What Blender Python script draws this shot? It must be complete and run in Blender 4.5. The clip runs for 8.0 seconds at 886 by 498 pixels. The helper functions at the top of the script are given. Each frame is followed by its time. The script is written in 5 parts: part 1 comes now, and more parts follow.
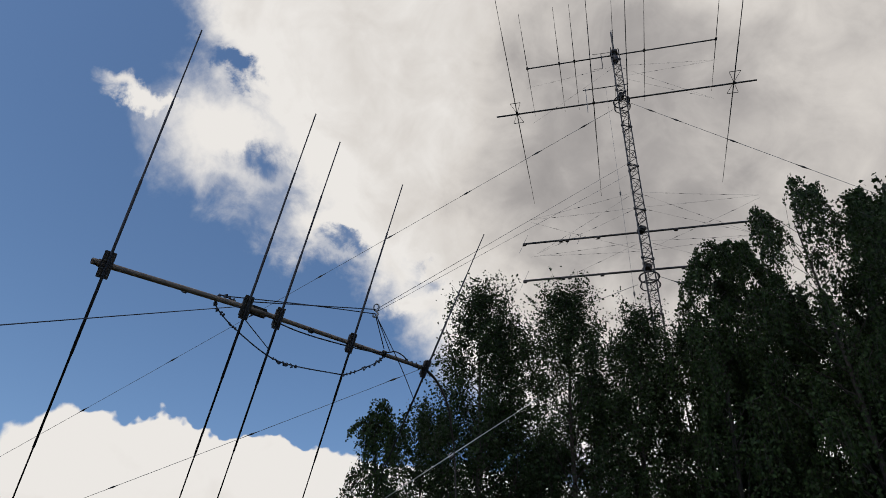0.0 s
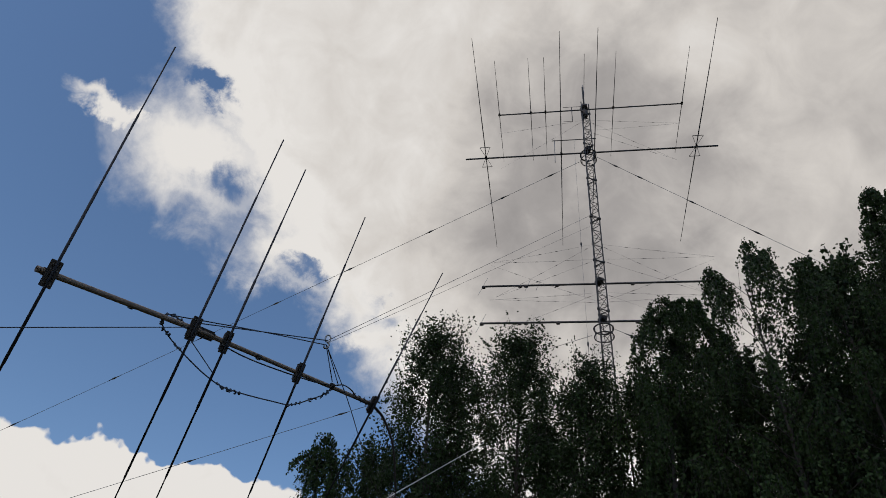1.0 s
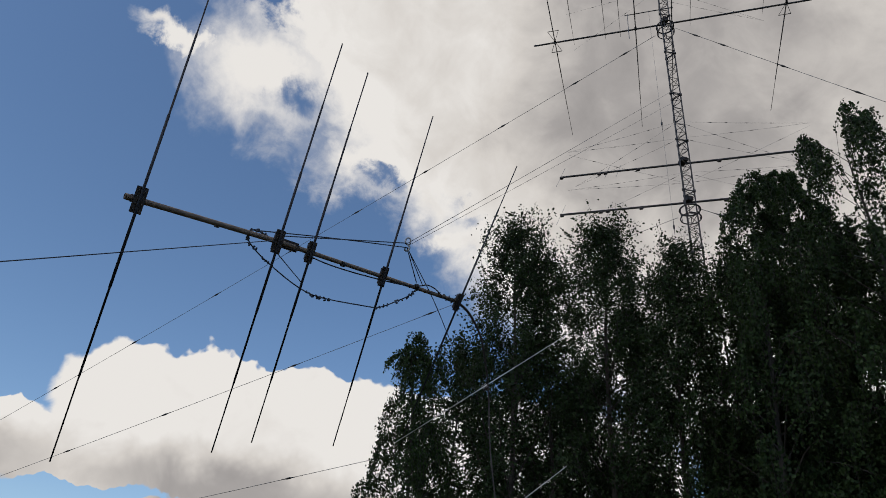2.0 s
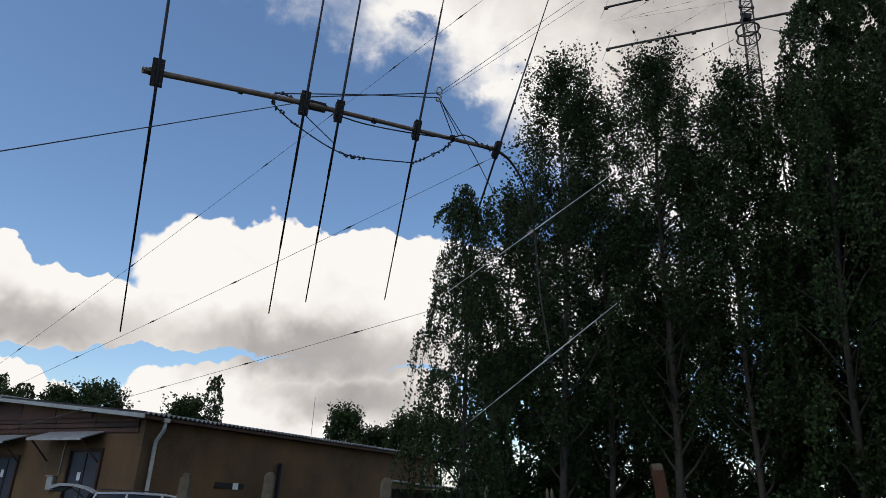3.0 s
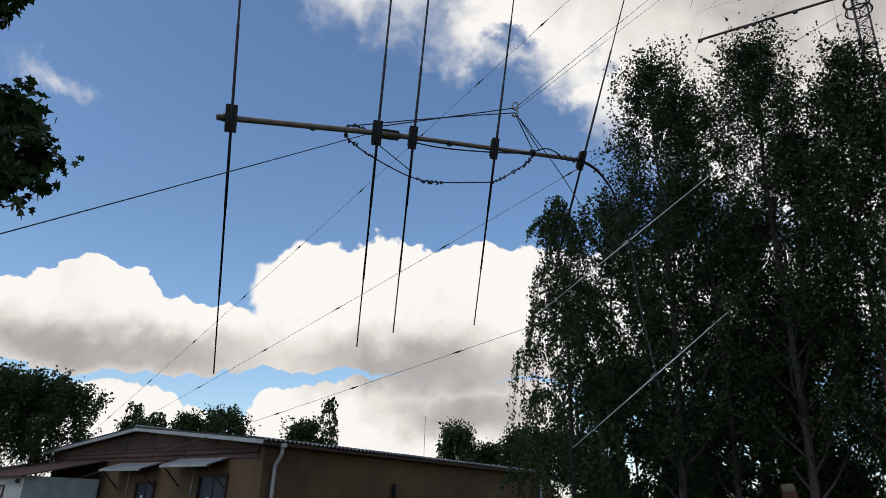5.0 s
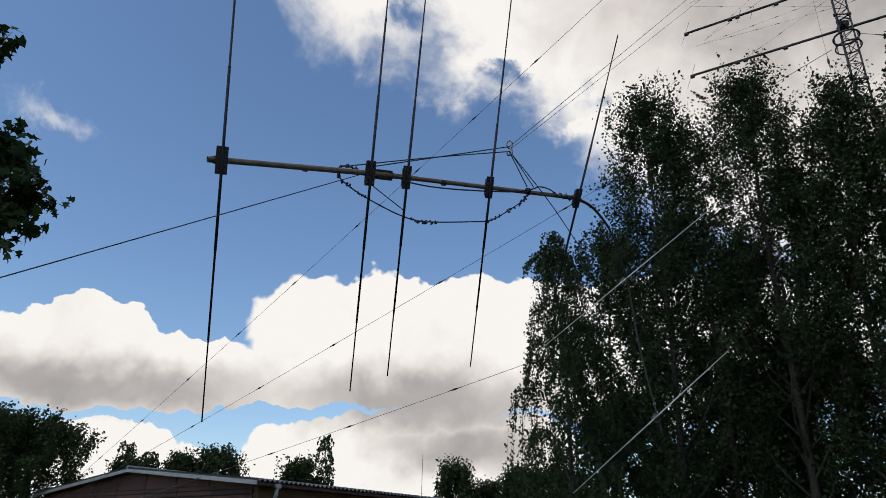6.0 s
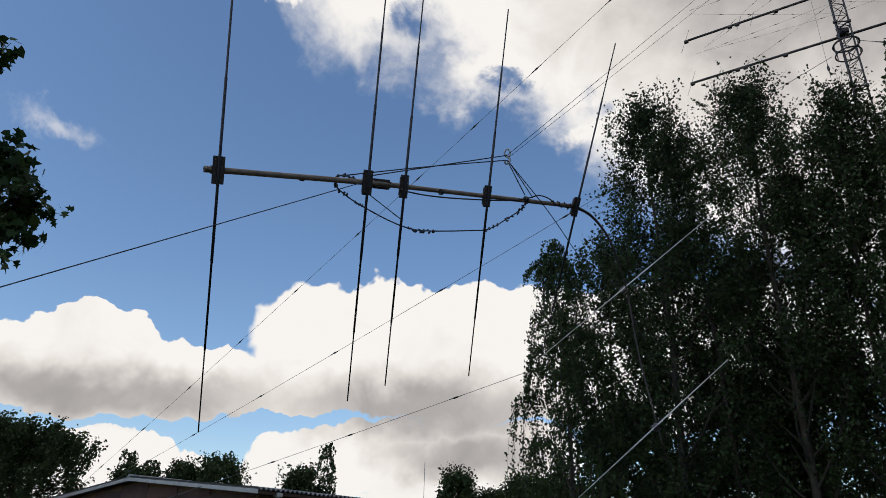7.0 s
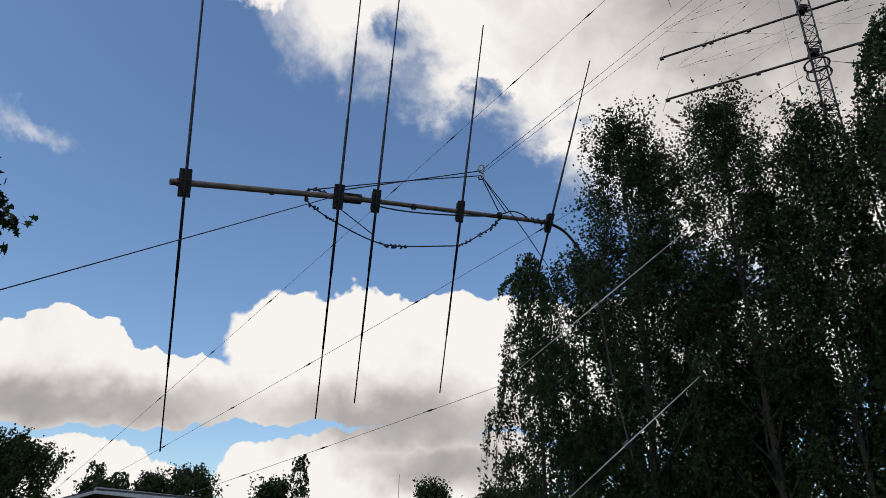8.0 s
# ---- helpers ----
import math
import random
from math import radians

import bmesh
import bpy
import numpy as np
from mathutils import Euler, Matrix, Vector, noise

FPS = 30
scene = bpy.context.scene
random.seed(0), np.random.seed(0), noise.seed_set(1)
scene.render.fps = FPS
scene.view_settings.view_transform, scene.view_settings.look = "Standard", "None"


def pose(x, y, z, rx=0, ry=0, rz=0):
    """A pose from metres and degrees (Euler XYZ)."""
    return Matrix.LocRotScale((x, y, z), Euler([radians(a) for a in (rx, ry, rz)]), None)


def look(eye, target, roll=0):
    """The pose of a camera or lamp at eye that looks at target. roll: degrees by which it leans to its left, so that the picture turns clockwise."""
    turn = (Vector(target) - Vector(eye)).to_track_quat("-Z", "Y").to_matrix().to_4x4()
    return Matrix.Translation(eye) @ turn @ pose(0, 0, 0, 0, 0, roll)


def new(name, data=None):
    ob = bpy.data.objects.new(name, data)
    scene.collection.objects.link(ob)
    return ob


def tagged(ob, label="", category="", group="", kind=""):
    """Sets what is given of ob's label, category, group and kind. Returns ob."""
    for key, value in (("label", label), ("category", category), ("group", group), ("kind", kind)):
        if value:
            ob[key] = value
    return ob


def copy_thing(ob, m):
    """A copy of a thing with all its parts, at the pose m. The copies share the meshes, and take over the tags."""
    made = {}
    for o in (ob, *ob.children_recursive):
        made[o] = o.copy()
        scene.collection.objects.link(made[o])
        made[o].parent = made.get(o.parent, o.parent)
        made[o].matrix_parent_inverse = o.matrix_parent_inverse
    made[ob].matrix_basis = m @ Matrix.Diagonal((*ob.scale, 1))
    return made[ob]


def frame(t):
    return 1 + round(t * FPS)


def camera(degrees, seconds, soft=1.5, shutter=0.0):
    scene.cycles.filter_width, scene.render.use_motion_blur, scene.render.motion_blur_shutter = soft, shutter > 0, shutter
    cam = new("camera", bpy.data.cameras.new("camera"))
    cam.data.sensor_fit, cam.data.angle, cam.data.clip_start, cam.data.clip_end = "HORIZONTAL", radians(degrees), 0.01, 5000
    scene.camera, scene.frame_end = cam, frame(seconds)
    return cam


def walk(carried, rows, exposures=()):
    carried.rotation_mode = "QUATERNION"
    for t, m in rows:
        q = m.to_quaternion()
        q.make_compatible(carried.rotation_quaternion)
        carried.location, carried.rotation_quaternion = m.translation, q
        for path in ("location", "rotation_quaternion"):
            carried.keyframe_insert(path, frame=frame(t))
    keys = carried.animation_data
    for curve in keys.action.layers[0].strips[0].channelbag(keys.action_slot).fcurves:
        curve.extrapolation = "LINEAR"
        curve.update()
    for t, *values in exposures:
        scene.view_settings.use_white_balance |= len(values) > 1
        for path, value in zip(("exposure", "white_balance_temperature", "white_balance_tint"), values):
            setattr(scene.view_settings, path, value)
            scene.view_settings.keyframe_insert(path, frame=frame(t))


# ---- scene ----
cam = camera(65.9, 8.0, soft=0.7)
PATH = [
    (0, (-0.278, -0.301, 1.466), (-0.074, 1.252, 2.71), 4.4),
    (0.5, (-0.281, -0.295, 1.459), (0.0, 1.165, 2.797), 6.2),
    (1, (-0.229, -0.313, 1.456), (0.06, 1.147, 2.793), 6.5),
    (1.5, (-0.224, -0.326, 1.443), (0.021, 1.216, 2.694), 6.4),
    (2, (-0.176, -0.231, 1.494), (-0.055, 1.446, 2.578), 5.9),
    (2.2, (-0.147, -0.195, 1.487), (-0.065, 1.538, 2.482), 5.5),
    (3.3, (0.086, -0.061, 1.581), (0.069, 1.838, 2.209), 2.3),
    (3.5, (0.116, -0.018, 1.615), (0.073, 1.889, 2.217), 2.3),
    (4, (0.161, -0.061, 1.609), (0.001, 1.846, 2.188), 2.1),
    (4.5, (0.214, -0.016, 1.647), (-0.03, 1.858, 2.302), 1.4),
    (5, (0.219, 0.098, 1.749), (-0.074, 1.942, 2.465), 2.1),
    (6.5, (0.241, 0.19, 1.899), (-0.036, 1.991, 2.722), 1.4),
    (7, (0.281, 0.198, 1.907), (-0.007, 1.998, 2.731), 1.6),
    (7.5, (0.308, 0.268, 1.952), (0.028, 2.058, 2.797), 1.9),
    (8, (0.343, 0.245, 2.002), (0.119, 2.041, 2.853), 1.4),
]
EXPOSURES = [(0.0, -0.22), (1.0, -0.30), (2.0, -0.25), (3.5, 0.06), (4.0, 0.06), (4.6, 0.02), (5.2, 0.0), (6.5, -0.05), (8.0, -0.05)]
walk(cam, [(t, look(eye, target, roll)) for t, eye, target, roll in PATH], EXPOSURES)

# ---- sky, clouds and sun ----
SUN_AZ, SUN_EL = -142.0, 50.0
world = bpy.data.worlds.new("sky")
scene.world = world
world.use_nodes = True
wt = world.node_tree
wt.nodes.clear()


def wn(kind, **values):
    n = wt.nodes.new(kind)
    for k, v in values.items():
        n.inputs[int(k[1:])].default_value = v
    return n


def wmath(op, a, b=None, c=None, clamp=False):
    n = wt.nodes.new("ShaderNodeMath")
    n.operation, n.use_clamp = op, clamp
    for i, v in enumerate((a, b, c)):
        if v is None:
            continue
        if isinstance(v, (int, float)):
            n.inputs[i].default_value = v
        else:
            wt.links.new(v, n.inputs[i])
    return n.outputs[0]


def wramp(value, lo, hi, to_lo=0.0, to_hi=1.0):
    n = wt.nodes.new("ShaderNodeMapRange")
    n.interpolation_type = "SMOOTHSTEP"
    wt.links.new(value, n.inputs[0])
    for i, v in enumerate((lo, hi, to_lo, to_hi)):
        n.inputs[i + 1].default_value = v
    return n.outputs[0]


coord = wt.nodes.new("ShaderNodeTexCoord")
split = wt.nodes.new("ShaderNodeSeparateXYZ")
wt.links.new(coord.outputs["Generated"], split.inputs[0])
az = wmath("MULTIPLY", wmath("ARCTAN2", split.outputs[0], split.outputs[1]), 57.2958)
el = wmath("MULTIPLY", wmath("ARCSINE", split.outputs[2]), 57.2958)


def cloud_noise(scale, detail, rough, distortion=0.0, shift=0.0):
    m = wt.nodes.new("ShaderNodeMapping")
    m.inputs["Location"].default_value = (shift, shift * 0.7, -shift)
    wt.links.new(coord.outputs["Generated"], m.inputs[0])
    n = wt.nodes.new("ShaderNodeTexNoise")
    wt.links.new(m.outputs[0], n.inputs["Vector"])
    n.inputs["Scale"].default_value, n.inputs["Detail"].default_value = scale, detail
    n.inputs["Roughness"].default_value, n.inputs["Distortion"].default_value = rough, distortion
    return n.outputs[0]


def billow(scale, shift):
    m = wt.nodes.new("ShaderNodeMapping")
    m.inputs["Location"].default_value = (shift, -shift, shift * 0.4)
    wt.links.new(coord.outputs["Generated"], m.inputs[0])
    n = wt.nodes.new("ShaderNodeTexVoronoi")
    n.feature = "SMOOTH_F1"
    wt.links.new(m.outputs[0], n.inputs["Vector"])
    n.inputs["Scale"].default_value = scale
    n.inputs["Detail"].default_value, n.inputs["Roughness"].default_value = 3.0, 0.55
    n.inputs["Smoothness"].default_value = 0.35
    return n.outputs["Distance"]


def blob(a, e, ra, re, warp=None, flat=False):
    u, v = warp or (az, el)
    x = wmath("DIVIDE", wmath("SUBTRACT", u, a), ra)
    y = wmath("DIVIDE", wmath("SUBTRACT", v, e), re)
    if flat:
        r = wmath("POWER", wmath("ADD", wmath("POWER", wmath("ABSOLUTE", x), 3.0), wmath("POWER", wmath("ABSOLUTE", y), 3.0)), 0.3333)
    else:
        r = wmath("SQRT", wmath("ADD", wmath("MULTIPLY", x, x), wmath("MULTIPLY", y, y)))
    return wmath("SUBTRACT", 1.0, r)


def union(fields):
    out = fields[0]
    for x in fields[1:]:
        out = wmath("SMOOTH_MAX", out, x, 0.12)
    return out


def wander(value, noise_a, reach_a, noise_b=None, reach_b=0.0):
    out = wmath("MULTIPLY_ADD", wmath("SUBTRACT", noise_a, 0.5), reach_a, value)
    if noise_b is not None:
        out = wmath("MULTIPLY_ADD", wmath("SUBTRACT", noise_b, 0.5), reach_b, out)
    return out


n_big = cloud_noise(6.0, 9, 0.6, 0.4, 1.3)
n_big2 = cloud_noise(6.0, 9, 0.6, 0.4, 9.6)
n_fine = cloud_noise(21.0, 9, 0.62, 0.3, 4.1)
n_fine2 = cloud_noise(21.0, 9, 0.62, 0.3, 6.4)
n_shade = cloud_noise(4.2, 8, 0.56, 0.5, 7.7)
n_soft = cloud_noise(11.0, 7, 0.55, 0.6, 5.2)
puffs = billow(15.0, 3.3)
SOFT = (wander(az, n_big, 13.0, n_fine, 6.0), wander(el, n_big2, 9.0, n_fine2, 4.5))
CRISP = (wander(az, n_soft, 3.4, n_fine, 1.1), wander(el, n_fine2, 0.7, puffs, -1.6))

# high bank of cloud, soft-edged, with holes in it
side = wmath("ADD", wmath("MULTIPLY", SOFT[0], 0.55), wmath("MULTIPLY", SOFT[1], 0.835))
bank = wmath("DIVIDE", wmath("SUBTRACT", side, 27.8), 6.0)
bank = union([bank, blob(-17.0, 43.5, 9.5, 6.0, SOFT), blob(-26.0, 44.0, 5.5, 1.3, SOFT), blob(-3.0, 38.6, 9.0, 3.4, SOFT), blob(4.5, 33.6, 3.6, 2.6, SOFT)])
for a, e, ra, re in ((-14.0, 42.5, 2.0, 1.4), (-19.4, 48.8, 1.7, 0.7), (-3.5, 37.6, 1.6, 0.8), (5.6, 36.4, 2.0, 1.0)):
    bank = wmath("SUBTRACT", bank, wmath("MULTIPLY", wramp(blob(a, e, ra * 2.0, re * 2.0, SOFT), 0.0, 1.0), 0.70))
bank_mask = wmath("MULTIPLY", wramp(bank, -0.14, 0.66), wmath("MULTIPLY", wramp(SOFT[0], 72.0, 95.0, 1.0, 0.0), wramp(az, -95.0, -75.0)))

# low heaps of cumulus, crisp-edged and flat-based
heap = union([blob(-8.5, 15.0, 17.0, 5.7, CRISP, True), blob(-37.0, 10.9, 13.0, 3.2, CRISP, True), blob(-36.5, 13.4, 5.2, 2.9, CRISP), blob(-30.5, 11.6, 6.0, 2.8, CRISP), blob(-27.0, 11.0, 11.0, 1.9, CRISP, True), blob(10.0, 14.0, 16.0, 6.0, CRISP),
              blob(-18.5, 5.4, 6.0, 3.0, CRISP), blob(-8.0, 6.2, 11.0, 3.3, CRISP, True), blob(-34.0, 4.6, 8.0, 2.4, CRISP), blob(-46.0, 4.0, 9.0, 3.0, CRISP)])
heap_mask = wramp(heap, 0.0, 0.045)
wisp = blob(-42.5, 29.6, 4.2, 1.7, SOFT)
wisp_mask = wramp(wisp, 0.0, 0.9, 0.0, 0.5)
haze_mask = wramp(el, 0.5, 6.0, 0.7, 0.0)
mask = bank_mask
for extra in (heap_mask, wisp_mask, haze_mask):
    mask = wmath("MAXIMUM", mask, extra)

# light and dark of the cloud itself: thin bright rims, thick grey hearts, flat grey bases
lo_band = wramp(el, 23.0, 28.0)
grey_hi = wmath("MULTIPLY", wramp(blob(30.0, 47.0, 29.0, 20.0, SOFT), -0.25, 0.8), 0.55)
grey_hi = wmath("MAXIMUM", grey_hi, wramp(SOFT[0], 8.0, 32.0, 0.0, 0.30))
grey_hi = wmath("MAXIMUM", grey_hi, wramp(bank, 0.3, 1.6, 0.0, 0.18))
grey_hi = wander(grey_hi, n_shade, 0.5, n_soft, 0.5)
grey_hi = wmath("SUBTRACT", grey_hi, 0.05)
bases = wmath("MAXIMUM", blob(-11.0, 10.2, 15.0, 3.4, CRISP), wmath("MAXIMUM", blob(-34.0, 9.6, 15.0, 2.7, CRISP), blob(-7.0, 6.9, 8.5, 2.4, CRISP)))
grey_lo = wander(wramp(bases, -0.35, 0.8, 0.0, 0.56), n_shade, 0.22, n_soft, 0.42)
grey_lo = wmath("SUBTRACT", grey_lo, 0.04)
m1 = wt.nodes.new("ShaderNodeMix")
wt.links.new(lo_band, m1.inputs[0])
wt.links.new(grey_lo, m1.inputs[2])
wt.links.new(grey_hi, m1.inputs[3])
tone = wt.nodes.new("ShaderNodeValToRGB")
wt.links.new(m1.outputs[0], tone.inputs[0])
tone.color_ramp.elements[0].position, tone.color_ramp.elements[0].color = 0.0, (1.0, 0.965, 0.925, 1)
tone.color_ramp.elements[1].position, tone.color_ramp.elements[1].color = 1.0, (0.16, 0.155, 0.16, 1)
for at_, col in ((0.22, (0.80, 0.755, 0.71)), (0.5, (0.47, 0.443, 0.43))):
    tone.color_ramp.elements.new(at_).color = (*col, 1)

sky = wt.nodes.new("ShaderNodeTexSky")
sky.sky_type = "NISHITA"
sky.sun_disc = False
sky.sun_elevation, sky.sun_rotation = radians(SUN_EL), radians(SUN_AZ)
sky.air_density, sky.dust_density, sky.ozone_density = 1.0, 0.6, 2.4
bg_sky, bg_cloud = wn("ShaderNodeBackground", i1=0.155), wn("ShaderNodeBackground", i1=0.97)
vivid = wn("ShaderNodeHueSaturation", i1=1.08)
wt.links.new(sky.outputs[0], vivid.inputs["Color"])
wt.links.new(vivid.outputs[0], bg_sky.inputs[0])
wt.links.new(tone.outputs[0], bg_cloud.inputs[0])
both = wt.nodes.new("ShaderNodeMixShader")
wt.links.new(mask, both.inputs[0])
wt.links.new(bg_sky.outputs[0], both.inputs[1])
wt.links.new(bg_cloud.outputs[0], both.inputs[2])
out = wt.nodes.new("ShaderNodeOutputWorld")
wt.links.new(both.outputs[0], out.inputs[0])

sun = new("sun", bpy.data.lights.new("sun", "SUN"))
sun.data.energy, sun.data.angle, sun.data.color = 0.5, radians(12), (1.0, 0.95, 0.88)
a_, e_ = radians(SUN_AZ), radians(SUN_EL)
sun.matrix_world = look((0, 0, 60), (-60 * math.sin(a_) * math.cos(e_), -60 * math.cos(a_) * math.cos(e_), 60 - 60 * math.sin(e_)))


# ---- materials ----
def material(name, base, second=None, rough=0.7, metal=0.0, scale=6.0, bump=0.2, fine=60.0, spread=0.5, random_by=None, see_through=0.0, shine=0.4):
    m = bpy.data.materials.new(name)
    m.use_nodes = True
    t = m.node_tree
    p = t.nodes["Principled BSDF"]
    p.inputs["Roughness"].default_value, p.inputs["Metallic"].default_value = rough, metal
    second = second or tuple(c * 0.6 for c in base)
    co = t.nodes.new("ShaderNodeTexCoord")
    n1, n2 = t.nodes.new("ShaderNodeTexNoise"), t.nodes.new("ShaderNodeTexNoise")
    for n, s, d in ((n1, scale, 6), (n2, fine, 4)):
        n.inputs["Scale"].default_value, n.inputs["Detail"].default_value, n.inputs["Roughness"].default_value = s, d, 0.6
        t.links.new(co.outputs["Object"], n.inputs["Vector"])
    add = t.nodes.new("ShaderNodeMath")
    add.operation = "MULTIPLY_ADD"
    t.links.new(n2.outputs[0], add.inputs[0])
    add.inputs[1].default_value = 0.35
    t.links.new(n1.outputs[0], add.inputs[2])
    last = add.outputs[0]
    if random_by:
        src = t.nodes.new("ShaderNodeObjectInfo" if random_by == "object" else "ShaderNodeNewGeometry")
        more = t.nodes.new("ShaderNodeMath")
        more.operation = "MULTIPLY_ADD"
        t.links.new(src.outputs["Random" if random_by == "object" else "Random Per Island"], more.inputs[0])
        more.inputs[1].default_value = 0.5
        t.links.new(last, more.inputs[2])
        sub = t.nodes.new("ShaderNodeMath")
        sub.operation = "SUBTRACT"
        t.links.new(more.outputs[0], sub.inputs[0])
        sub.inputs[1].default_value = 0.25
        last = sub.outputs[0]
    ramp = t.nodes.new("ShaderNodeValToRGB")
    t.links.new(last, ramp.inputs[0])
    ramp.color_ramp.elements[0].position, ramp.color_ramp.elements[0].color = 0.67 - spread / 2, (*second, 1)
    ramp.color_ramp.elements[1].position, ramp.color_ramp.elements[1].color = 0.67 + spread / 2, (*base, 1)
    t.links.new(ramp.outputs[0], p.inputs["Base Color"])
    p.inputs["Specular IOR Level"].default_value = shine
    if bump:
        b = t.nodes.new("ShaderNodeBump")
        b.inputs["Strength"].default_value, b.inputs["Distance"].default_value = bump, 0.02
        t.links.new(add.outputs[0], b.inputs["Height"])
        t.links.new(b.outputs[0], p.inputs["Normal"])
    if see_through:
        tr = t.nodes.new("ShaderNodeBsdfTranslucent")
        t.links.new(ramp.outputs[0], tr.inputs[0])
        mx = t.nodes.new("ShaderNodeMixShader")
        mx.inputs[0].default_value = see_through
        t.links.new(p.outputs[0], mx.inputs[1])
        t.links.new(tr.outputs[0], mx.inputs[2])
        t.links.new(mx.outputs[0], t.nodes["Material Output"].inputs[0])
    return m


